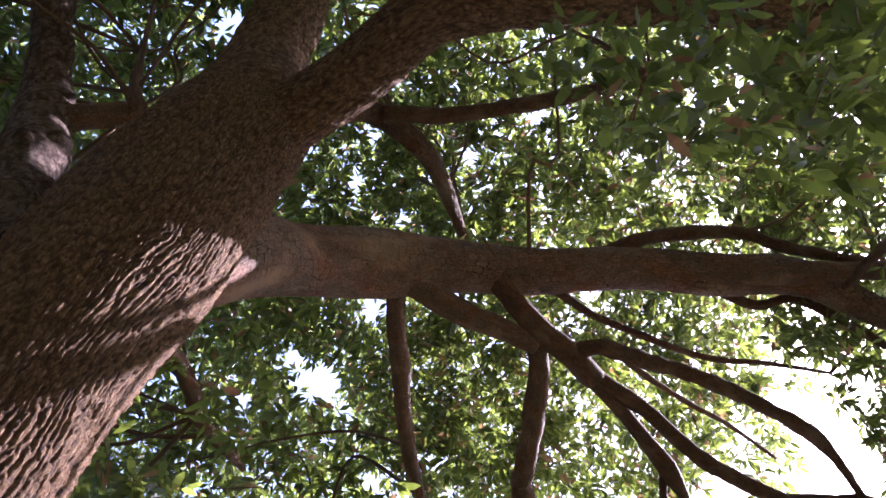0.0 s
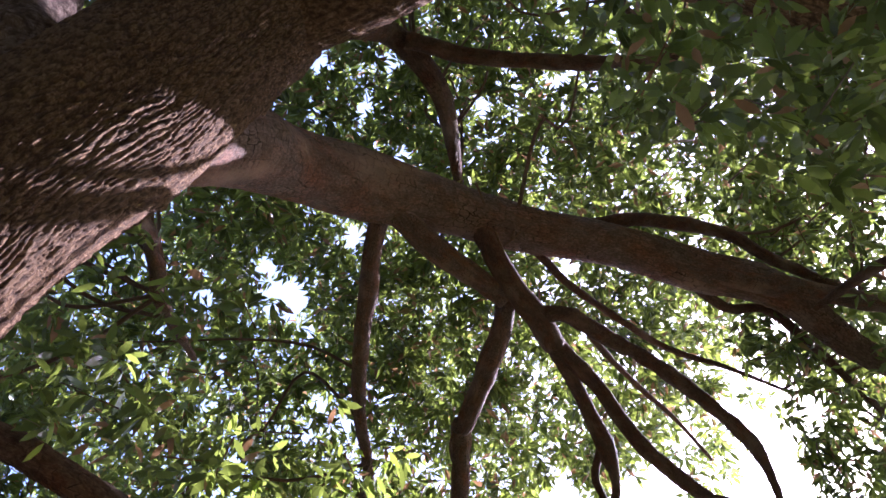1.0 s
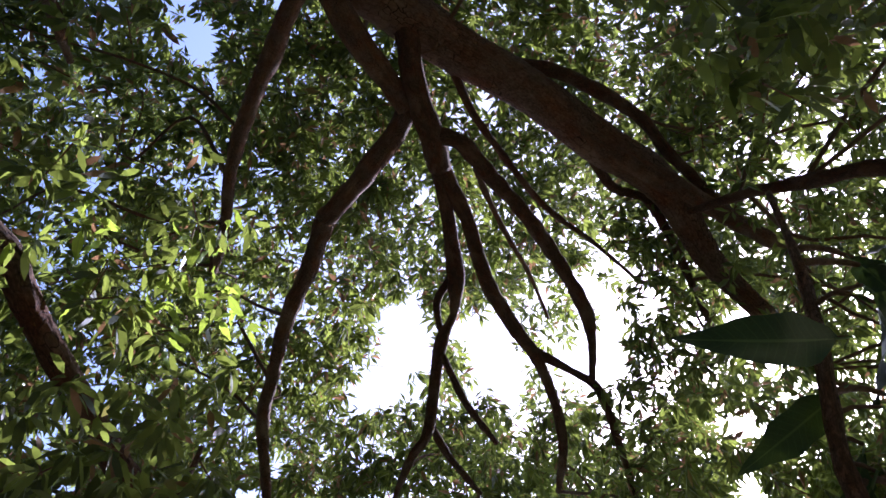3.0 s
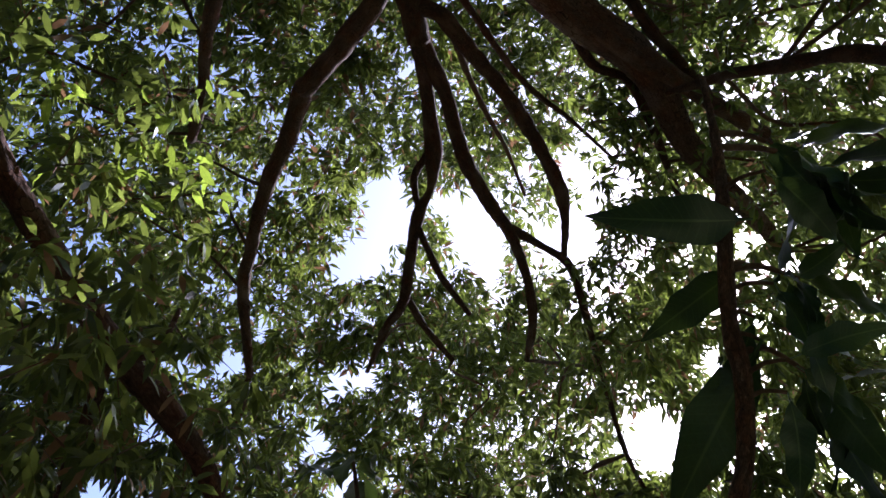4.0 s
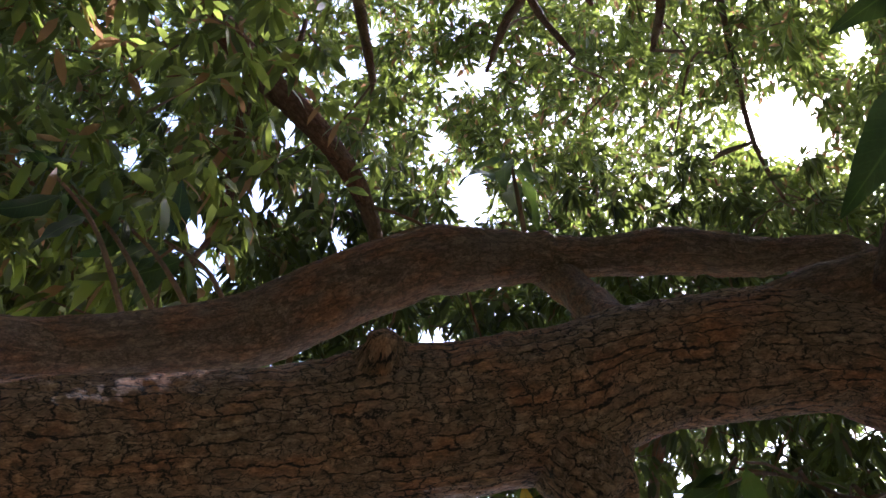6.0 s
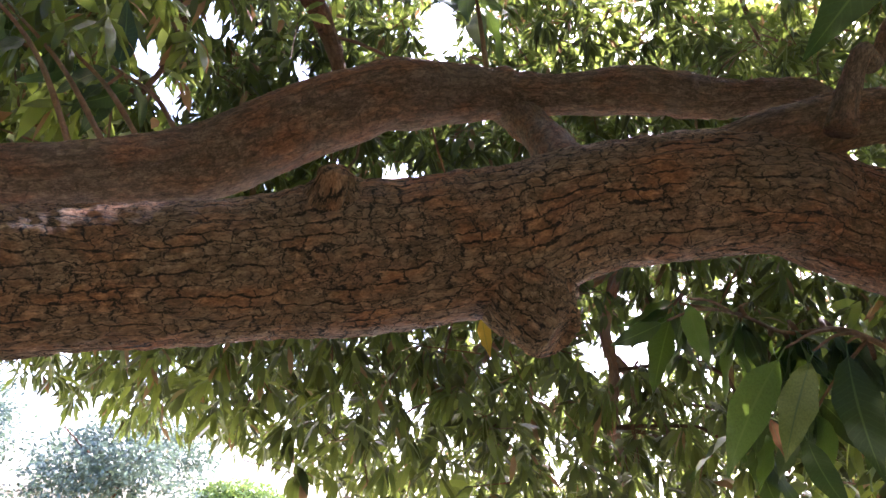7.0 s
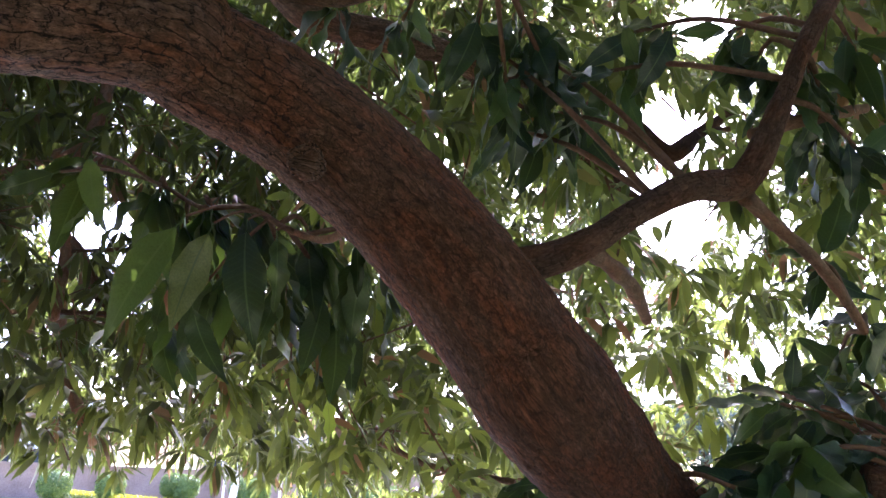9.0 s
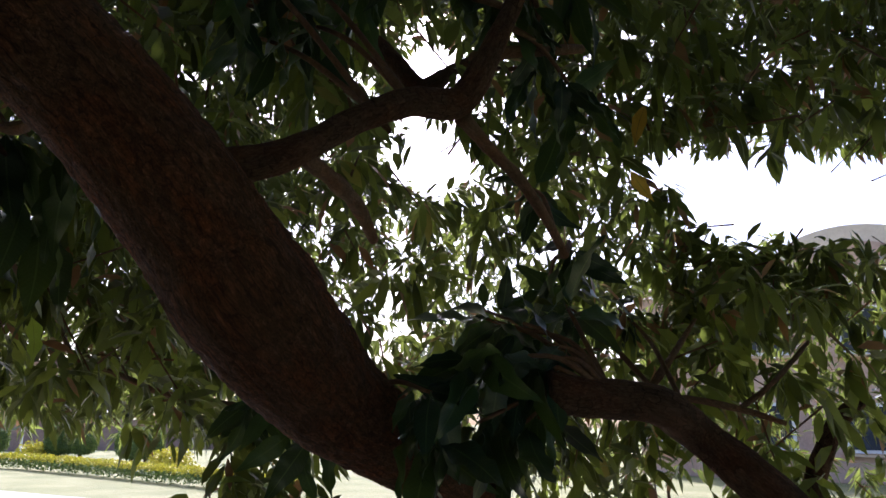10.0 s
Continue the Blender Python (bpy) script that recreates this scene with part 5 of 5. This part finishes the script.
LEAVES = [leaf_mesh(k, LEAF_NEAR) for k in range(8)]
SPRAY_LEAVES = [leaf_mesh(30 + k, LEAF_SPRAY) for k in range(8)]
ODD_LEAVES = {"yellow": leaf_mesh(20, LEAF_YELLOW), "lime": leaf_mesh(21, LEAF_LIME), "dry": leaf_mesh(22, LEAF_DRY)}
pick = random.Random(5)


def place_leaf(me, base, axis, up, size, parent, label=""):
    x = Vector(axis).normalized()
    y = Vector(up).cross(x).normalized()
    z = x.cross(y)
    ob = new("leaf", me)
    ob.parent = parent
    ob.matrix_basis = Matrix.Translation(base) @ Matrix((x, y, z)).transposed().to_4x4() @ Matrix.Diagonal((size, size, size, 1))
    return tagged(ob, label)


def spray(limb, root, tip, leaves, size=(0.15, 0.22), hang=0.6):
    """A twig that grows from a limb, with a whorl of single leaves towards its end."""
    root, tip = Vector(root), Vector(tip)
    mid = root.lerp(tip, 0.5) + Vector((pick.uniform(-0.02, 0.02), pick.uniform(-0.02, 0.02), 0.03))
    verts, faces, bark = tube([(*root, 0.006), (*mid, 0.0048), (*tip, 0.003)], 0.02, 7, 3, 0.1)
    link_mesh("twig", verts, faces, BARK_TWIG, bough_obs[limb], attributes=bark)
    way = (tip - mid).normalized()
    for k in range(leaves):
        u = 1 - 0.7 * (k / leaves) ** 1.6
        base = mid.lerp(tip, u)
        a = 2.4 * k + pick.uniform(-0.4, 0.4)
        s = way.cross(Vector((0.1, 0.2, 1))).normalized()
        t = way.cross(s)
        axis = way * pick.uniform(0.15, 0.8) + (s * math.cos(a) + t * math.sin(a)) * 0.8 + Vector((0, 0, -1)) * pick.uniform(0.1, 1.7) * hang
        up = Vector((pick.gauss(0, 0.9), pick.gauss(0, 0.9), 1))
        place_leaf((SPRAY_LEAVES if limb == "X" else LEAVES)[pick.randrange(8)], base, axis, up, pick.uniform(*size), bough_obs[limb])


SPRAYS = {}
SPRAYS['S'] = [((0.45, 0.98, 2.43), 6), ((0.47, 1.12, 2.35), 6), ((0.55, 0.91, 2.57), 8), ((0.49, 0.88, 2.62), 7)]
SPRAYS['T'] = [((0.40, 1.24, 2.09), 5), ((0.51, 1.30, 2.13), 6), ((0.68, 1.43, 2.22), 8), ((0.77, 1.39, 2.22), 8), ((0.84, 1.41, 2.12), 8), ((0.76, 1.46, 2.10), 7)]
SPRAYS['X'] = [((0.03, 1.89, 2.03), 7), ((0.17, 1.91, 2.00), 9), ((0.27, 1.86, 1.97), 9), ((0.36, 1.86, 1.96), 9), ((0.48, 1.80, 1.91), 9), ((0.57, 1.69, 1.87), 7), ((0.31, 1.95, 1.83), 8), ((0.46, 1.94, 1.81), 8), ((0.56, 1.87, 1.76), 7), ((0.20, 2.02, 1.78), 7)]
SPRAYS['Q'] = [((0.73, 1.46, 2.22), 8), ((0.81, 1.43, 2.21), 8), ((0.91, 1.40, 2.18), 8), ((0.88, 1.50, 2.14), 8), ((0.95, 1.34, 2.24), 7), ((1.08, 1.25, 2.22), 8), ((1.10, 1.21, 2.15), 8), ((1.17, 1.17, 2.12), 8), ((1.24, 1.14, 2.16), 8), ((1.24, 1.23, 2.05), 7), ((1.29, 1.19, 2.00), 8), ((0.82, 1.60, 2.14), 7)]
SPRAYS['Q2'] = [((1.34, 1.36, 1.87), 7), ((1.48, 1.40, 1.77), 8), ((1.52, 1.52, 1.70), 8)]
SPRAYS['N'] = [((1.34, 1.47, 1.63), 8), ((1.51, 1.74, 1.69), 8), ((1.67, 1.72, 1.76), 8), ((1.38, 1.48, 1.49), 8), ((1.37, 1.35, 1.43), 8), ((1.29, 1.42, 1.37), 7), ((1.42, 1.41, 1.57), 8), ((1.89, 1.65, 1.72), 8), ((1.21, 1.34, 1.60), 7), ((1.29, 1.34, 1.59), 8), ((1.26, 1.23, 1.55), 7), ((1.42, 1.35, 1.64), 7), ((1.07, 1.21, 1.51), 8), ((1.15, 1.21, 1.52), 8), ((1.22, 1.21, 1.52), 7), ((1.09, 1.20, 1.42), 7), ((1.17, 1.19, 1.42), 7)]
SPRAYS['K'] = [((-1.21, 1.25, 2.41), 7), ((-1.07, 1.28, 2.34), 7), ((-1.33, 1.22, 2.48), 7), ((-1.37, 1.14, 2.51), 7), ((-0.34, 1.37, 2.52), 6)]
SPRAYS['M'] = [((1.00, 1.20, 1.46), 7), ((1.01, 1.20, 1.39), 7), ((1.00, 1.93, 1.46), 8), ((1.06, 1.79, 1.40), 7)]

for key, tips in SPRAYS.items():
    line = spline(BOUGHS[key], 0.03)[0][:, :3]
    line = line[len(line) // 4 :]
    for tip, n in tips:
        near = line[int(np.argmin(np.linalg.norm(line - tip, axis=1)))]
        spray(key, near, tip, n, (0.11, 0.21) if key in "SX" else (0.085, 0.165), 1.1 if key in "SXM" else 0.8)
# the broad leaves that hang from the upright twig
HANGING = [
    ((0.37, 1.0, 2.33), (0.22, 1.08, 2.15)),
    ((0.38, 1.02, 2.25), (0.38, 1.06, 2.13)),
    ((0.38, 0.87, 2.44), (0.21, 0.8, 2.36)),
    ((0.37, 0.93, 2.42), (0.23, 0.98, 2.35)),
    ((0.38, 0.96, 2.25), (0.49, 0.91, 2.26)),
    ((0.4, 0.95, 2.39), (0.43, 0.96, 2.23)),
    ((0.4, 0.8, 2.45), (0.5, 0.89, 2.4)),
    ((0.37, 0.99, 2.37), (0.32, 1.03, 2.27)),
]
BROAD = [
    ((0.23, 1.69, 1.89), (0.11, 1.69, 1.69)),
    ((0.28, 1.71, 1.89), (0.22, 1.74, 1.71)),
    ((0.34, 1.73, 1.91), (0.34, 1.68, 1.69)),
    ((0.02, 1.66, 1.93), (-0.08, 1.68, 1.88)),
    ((0.06, 1.68, 1.98), (0.07, 1.65, 1.86)),
    ((0.39, 1.67, 1.88), (0.41, 1.66, 1.75)),
    ((0.26, 1.75, 1.75), (0.3, 1.75, 1.61)),
]
for limb, pairs, facing in (("S", HANGING, (-0.8, -0.5)), ("X", BROAD, (-1.0, 0.35))):
    twig_line = spline(BOUGHS[limb], 0.03)[0][:, :3]
    for k, (base, tip) in enumerate(pairs):
        near = twig_line[int(np.argmin(np.linalg.norm(twig_line - base, axis=1)))]
        verts, faces, bark = tube([(*near, 0.004), (*(0.5 * (near + np.array(base)) + (0, 0, 0.01)), 0.0032), (*base, 0.0026)], 0.015, 7, 3, 0.1)
        link_mesh("twig", verts, faces, BARK_TWIG, bough_obs[limb], attributes=bark)
        along = Vector(tip) - Vector(base)
        place_leaf((SPRAY_LEAVES if limb == "X" else LEAVES)[k % 8], base, along, (0.7 * math.sin(3 * k), facing[0], facing[1] + 0.5 * math.cos(5 * k)), 1.1 * along.length, bough_obs[limb])
place_leaf(ODD_LEAVES["yellow"], (-0.71, 3.11, 2.36), (0.15, 0, -1), (0.2, -1, 0.1), 0.17, bough_obs["V3"], "hanging orange-yellow leaf")
place_leaf(ODD_LEAVES["lime"], (0.58, 2.08, 1.63), (0.35, 0.05, -1), (0.5, -1, 0.3), 0.12, bough_obs["X"], "fresh lime-green leaf")
place_leaf(ODD_LEAVES["dry"], (0.21, 1.83, 1.79), (0.3, 0.1, -1), (0.5, -1, 0.2), 0.09, bough_obs["X"], "withered brown leaf")
place_leaf(ODD_LEAVES["yellow"], (1.735, 1.398, 2.172), (-0.02, 0.54, -0.84), (-0.7, -0.7, -0.1), 0.109, bough_obs["Q"], "hanging yellow leaf")
place_leaf(ODD_LEAVES["yellow"], (1.745, 1.470, 2.028), (0.51, -0.21, -0.83), (-0.7, -0.7, -0.1), 0.102, bough_obs["Q"], "hanging yellow leaf")


# ---------------------------------------------------------------- the park beyond
def leafy(name, centre, radii, count, size, mat, parent, seed, inner=0.75, label="", low=-9.0):
    """A crown of small leaves round a centre, uneven in outline."""
    r = np.random.RandomState(seed)
    v = unit(r.normal(size=(count, 3)))
    lump = 1 + 0.14 * wave(v * 3, seed) + 0.08 * wave(v * 7, seed + 1)
    p = v * (r.uniform(inner, 1, count) * lump)[:, None] * radii + centre
    p = p[p[:, 2] > low]
    axis = unit(unit(p - centre) + 0.8 * r.normal(size=p.shape))
    length = r.uniform(0.7, 1.3, len(p)) * size
    verts, faces = leaf_cloud(p, axis, r.normal(size=p.shape), length, length * 0.5, np.full(len(p), 0.1), True)
    return tagged(link_mesh(name, verts, faces, mat, parent, label, smooth=False), kind="stuff")


def topiary(x, y, seed, wide=1.0):
    ob = tagged(new("topiary_bush"), "clipped round green bush on a short stem", "bush", "row of clipped bushes")
    ob.location = (x, y, 0)
    verts, faces, bark = tube([(0, 0, 0, 0.06), (0.02, 0, 0.3, 0.05), (0, 0.01, 0.7, 0.05)], 0.08, 8, seed, 0.1)
    link_mesh("stem", verts, faces, BARK_TWIG, ob, attributes=bark)
    r = np.random.RandomState(seed)
    count = 3000
    v = unit(r.normal(size=(count, 3)))
    flat = (np.abs(v) ** 3.4).sum(1) ** (-1 / 3.4)
    p = v * (flat * r.uniform(0.9, 1.0, count) * (1 + 0.03 * wave(v * 4, seed)))[:, None] * np.array([0.44, 0.44, 0.42]) * wide + (0, 0, 0.66)
    axis = unit(v + 0.9 * r.normal(size=v.shape))
    size = r.uniform(0.05, 0.085, count)
    verts, faces = leaf_cloud(p, axis, v + 0.5 * r.normal(size=v.shape), size, size * 0.6, np.full(count, 0.1), True)
    tagged(link_mesh("clipped_leaves", verts, faces, BUSH, ob, smooth=False), kind="stuff")
    bm = bmesh.new()
    bmesh.ops.create_icosphere(bm, subdivisions=3, radius=1)
    for q in bm.verts:
        q.co *= (abs(q.co.x) ** 3.4 + abs(q.co.y) ** 3.4 + abs(q.co.z) ** 3.4) ** (-1 / 3.4) * 0.9
        q.co = Vector((q.co.x * 0.44 * wide, q.co.y * 0.44 * wide, q.co.z * 0.42 * wide + 0.66))
    part("twiggy_core", bm, BUSH, ob, smooth=True)
    return ob


kinds = [topiary(0.0, 0.0, 60, 1.0), topiary(0.0, 0.0, 61, 1.1)]
ROW = [(-19.5, 26.9), (-18.3, 27.6), (-16.9, 28.5), (-15.4, 29.4), (-13.5, 29.0), (-11.7, 29.4), (-10.9, 29.7), (-9.0, 30.2), (-8.2, 30.4), (-6.2, 30.7), (-5.5, 30.9), (-3.2, 31.1), (-1.4, 31.0),
       (0.76, 34.8), (1.2, 34.0), (3.2, 31.6), (3.5, 30.2), (5.4, 29.2), (5.9, 28.5), (6.85, 25.9), (7.0, 24.9)]
for k, (x, y) in enumerate(ROW):
    m = pose(x, y, 0, 0, 0, 47 * k)
    if k < 2:
        kinds[k].matrix_basis = m
    else:
        copy_thing(kinds[k % 2], m)


def hedge(points, wide, high, seed):
    ob = tagged(new("low_hedge"), "low clipped golden-green hedge along the lawn", "hedge")
    r = np.random.RandomState(seed)
    vs = []
    for (x0, y0), (x1, y1) in zip(points, points[1:]):
        run = math.hypot(x1 - x0, y1 - y0)
        n = int(run * 1000)
        u, side, h = r.uniform(0, 1, n), r.uniform(-1, 1, n), r.uniform(0, 1, n) ** 0.5
        nx, ny = -(y1 - y0) / run, (x1 - x0) / run
        vs.append(np.stack([x0 + (x1 - x0) * u + nx * side * wide / 2, y0 + (y1 - y0) * u + ny * side * wide / 2, h * high], 1))
    p = np.vstack(vs)
    for nm, rows, mat in (("hedge_body", p[:, 2] < 0.68 * high, BUSH), ("hedge_top", p[:, 2] >= 0.68 * high, HEDGE)):
        q = p[rows]
        axis = unit(r.normal(size=q.shape) + np.array([0, 0, 0.8]))
        size = r.uniform(0.05, 0.1, len(q))
        verts, faces = leaf_cloud(q, axis, r.normal(size=q.shape), size, size * 0.55, np.full(len(q), 0.1), True)
        tagged(link_mesh(nm, verts, faces, mat, ob, "golden leaves along the top" if nm == "hedge_top" else "", smooth=False), kind="stuff")
    return ob


hedge([(-3.2, 34), (-0.5, 29.7), (0.8, 27.4), (2.3, 26.0), (3.5, 24.9), (4.4, 22.6), (5.1, 20.6), (5.8, 18.4), (6.3, 16.8), (6.9, 14.4)], 0.5, 0.38, 91)
shrub = tagged(new("golden_shrub"), "low golden-leaved shrub on the lawn", "shrub")
leafy("shrub_leaves", np.array([0, 0, 0.28]), np.array([0.75, 0.6, 0.34]), 1400, 0.11, HEDGE, shrub, 71, 0.3, low=0.0)
verts, faces, bark = tube([(0, 0, 0, 0.03), (0.03, 0, 0.15, 0.02), (0, 0.02, 0.35, 0.012)], 0.06, 7, 4, 0.1)
link_mesh("stem", verts, faces, BARK_TWIG, shrub, attributes=bark)
shrub.location = (4.9, 29.6, 0)
copy_thing(shrub, pose(7.3, 23.4, 0, 0, 0, 70))


def boundary_wall():
    ob = tagged(new("brick_wall"), "long low red-brick boundary wall with piers", "wall", kind="structure")
    a, b = Vector((-34, 31, 0)), Vector((30, 41, 0))
    run, turn = (b - a).length, math.atan2((b - a).y, (b - a).x)
    bm = box(bmesh.new(), (*((a + b) / 2).xy, 0.62), (run, 0.24, 1.24), 0.0, turn)
    part("wall_body", bm, WEATHERED, ob)
    bm = box(bmesh.new(), (*((a + b) / 2).xy, 1.28), (run, 0.34, 0.08), 0.0, turn)
    part("coping", bm, WEATHERED, ob, "worn brick coping")
    for k in range(15):
        c = a.lerp(b, k / 14)
        bm = box(bmesh.new(), (c.x, c.y - 0.05, 0.71), (0.42, 0.5, 1.42), 0.02, turn)
        part("pier", bm, WEATHERED, ob)


boundary_wall()

post = tagged(new("white_post"), "white painted round post standing in the lawn", "post")
verts, faces, bark = tube([(0, 0, 0, 0.09), (0.08, 0, 0.8, 0.085), (0.2, 0, 2.1, 0.08)], 0.1, 18, 1, 0.01)
link_mesh("pole", verts, faces, WHITE, post)
bm = bmesh.new()
bmesh.ops.create_cone(bm, cap_ends=True, segments=18, radius1=0.16, radius2=0.13, depth=0.12, matrix=Matrix.Translation((0, 0, 0.06)))
part("footing", bm, PAVING, post)
post.matrix_basis = pose(2.28, 25.74, 0) @ Matrix.Diagonal((1.25, 1.25, 1.25, 1))

rail = tagged(new("rail_frame"), "white tubular frame beside the boundary wall", "frame")
for x in (0, 2.2, 4.4):
    bm = bmesh.new()
    bmesh.ops.create_cone(bm, cap_ends=True, segments=10, radius1=0.05, radius2=0.05, depth=2.1, matrix=Matrix.Translation((x, 0, 1.05)))
    part("upright", bm, WHITE, rail)
bm = bmesh.new()
bmesh.ops.create_cone(bm, cap_ends=True, segments=10, radius1=0.05, radius2=0.05, depth=4.5, matrix=Matrix.Translation((2.2, 0, 2.1)) @ Matrix.Rotation(math.pi / 2, 4, "Y"))
part("top_rail", bm, WHITE, rail)
rail.location = (2.6, 33.5, 0)


def house(name, label, centre, turn, size, storeys, bays, wall_mat, arched):
    """A plain block with floors of recessed windows; the arched one has a round gable over a brick band."""
    ob = tagged(new(name), label, "building")
    w, d, h = size
    part("wall", box(bmesh.new(), (0, 0, h / 2), (w, d, h), 0.02), wall_mat, ob)
    part("cornice", box(bmesh.new(), (0, 0, h + 0.12), (w + 0.4, d + 0.4, 0.24), 0.03), PLASTER, ob)
    step = w / bays
    for s in range(storeys):
        for k in range(bays):
            x, z = -w / 2 + step * (k + 0.5), h / storeys * (s + 0.55)
            win = part("window", box(bmesh.new(), (x, -d / 2 - 0.02, z), (step * 0.5, 0.08, h / storeys * 0.5), 0.01), WHITE, ob)
            part("pane", box(bmesh.new(), (x, -d / 2 - 0.05, z), (step * 0.42, 0.05, h / storeys * 0.43)), GLASS_DARK, win)
            part("sill", box(bmesh.new(), (x, -d / 2 - 0.1, z - h / storeys * 0.27), (step * 0.58, 0.2, 0.08)), PLASTER, win)
    if arched:
        for rad, deep, mat, nm in ((2.6, 0.5, CREAM, "gable"), (1.75, 0.66, SANDSTONE, "gable_field")):
            bm = bmesh.new()
            ring = [bm.verts.new((rad * math.cos(math.pi * a / 24), -d / 2 - deep / 2, h + 0.24 + 0.62 * rad * math.sin(math.pi * a / 24))) for a in range(25)]
            face = bm.faces.new(ring)
            made = bmesh.ops.extrude_face_region(bm, geom=[face])
            bmesh.ops.translate(bm, verts=[v for v in made["geom"] if isinstance(v, bmesh.types.BMVert)], vec=(0, deep, 0))
            part(nm, bm, mat, ob)
    ob.matrix_basis = pose(*centre, 0, 0, turn)
    return ob


house("hall", "tan and red-brick hall with a round gable", (26.5, 13.5, 0), -62, (13, 7, 5.6), 2, 5, SANDSTONE, True)
house("house", "white two-storey house beyond the wall", (-9, 62, 0), 8, (9, 7, 5.5), 2, 4, WHITE, False)
house("house", "pinkish plastered house beyond the wall", (9, 66, 0), -6, (12, 7, 5.0), 2, 5, PLASTER, False)


def park_tree(x, y, high, wide, seed, mat):
    ob = tagged(new("park_tree"), "broad leafy tree beyond the boundary wall", "tree", "trees behind the wall")
    ob.location = (x, y, 0)
    verts, faces, bark = tube([(0, 0, -0.05, 0.3), (0.1, 0, high * 0.3, 0.24), (0.2, 0.1, high * 0.6, 0.12)], 0.25, 10, seed, 0.1)
    link_mesh("trunk", verts, faces, BARK_HIGH, ob, attributes=bark)
    for a in range(4):
        t = 1.6 * a + seed
        verts, faces, bark = tube([(0.1, 0, high * 0.35, 0.14), (math.cos(t) * wide * 0.3, math.sin(t) * wide * 0.3, high * 0.55, 0.09), (math.cos(t) * wide * 0.55, math.sin(t) * wide * 0.55, high * 0.7, 0.04)], 0.3, 7, seed, 0.1)
        link_mesh("bough", verts, faces, BARK_HIGH, ob, attributes=bark)
    r = random.Random(seed)
    for a in range(12):
        t, out = 2.4 * a + seed, 0.62 * math.sqrt((a + 0.4) / 12)
        c = np.array([math.cos(t) * wide * out, math.sin(t) * wide * out, high * (0.8 - 0.5 * out + r.uniform(-0.3, 0.1))])
        leafy("crown", c, np.array([wide * 0.36, wide * 0.36, high * 0.24]) * r.uniform(0.75, 1.2), 1000, 0.32, mat, ob, seed + a, 0.3, low=0.7)
    return ob


for k, (x, y, high, wide) in enumerate(((-30, 39, 7.4, 6.6), (-25, 44, 4.4, 3.4), (-38, 33, 9, 5.5), (24, 52, 9, 6), (33, 44, 10, 6), (40, 24, 11, 6.5), (37, 5, 10, 6), (16, 60, 8, 5))):
    park_tree(x, y, high, wide, 130 + k, BUSH if k == 1 else FAR_LEAF)

# sunlight on this leaf is put into its lime colour
place_leaf(ODD_LEAVES["lime"], (-1.20, 1.22, 4.03), (0.3, -0.2, -1), (0.5, -1, 0.2), 0.15, bough_obs["L"], "lime-green leaf tinted for sunlight")


# ---------------------------------------------------------------- fresh leaves, their lime colour standing in for sunlight
SUN_TINTED = [(-1.39, 1.00, 3.84), (-1.43, 0.98, 3.83), (-1.13, 1.42, 3.97), (-1.41, 1.11, 3.72), (-1.38, 0.97, 3.77), (-1.14, 1.44, 3.98), (-1.08, 1.13, 3.91), (-1.32, 1.35, 3.96), (-1.07, 1.15, 4.05), (-1.16, 1.18, 3.79), (-1.33, 1.30, 4.09), (-1.10, 1.42, 3.84), (-1.17, 1.54, 4.03), (-1.12, 1.42, 3.88), (-1.17, 1.32, 3.79), (-1.27, 1.36, 3.64)]

for k, spot in enumerate(SUN_TINTED):
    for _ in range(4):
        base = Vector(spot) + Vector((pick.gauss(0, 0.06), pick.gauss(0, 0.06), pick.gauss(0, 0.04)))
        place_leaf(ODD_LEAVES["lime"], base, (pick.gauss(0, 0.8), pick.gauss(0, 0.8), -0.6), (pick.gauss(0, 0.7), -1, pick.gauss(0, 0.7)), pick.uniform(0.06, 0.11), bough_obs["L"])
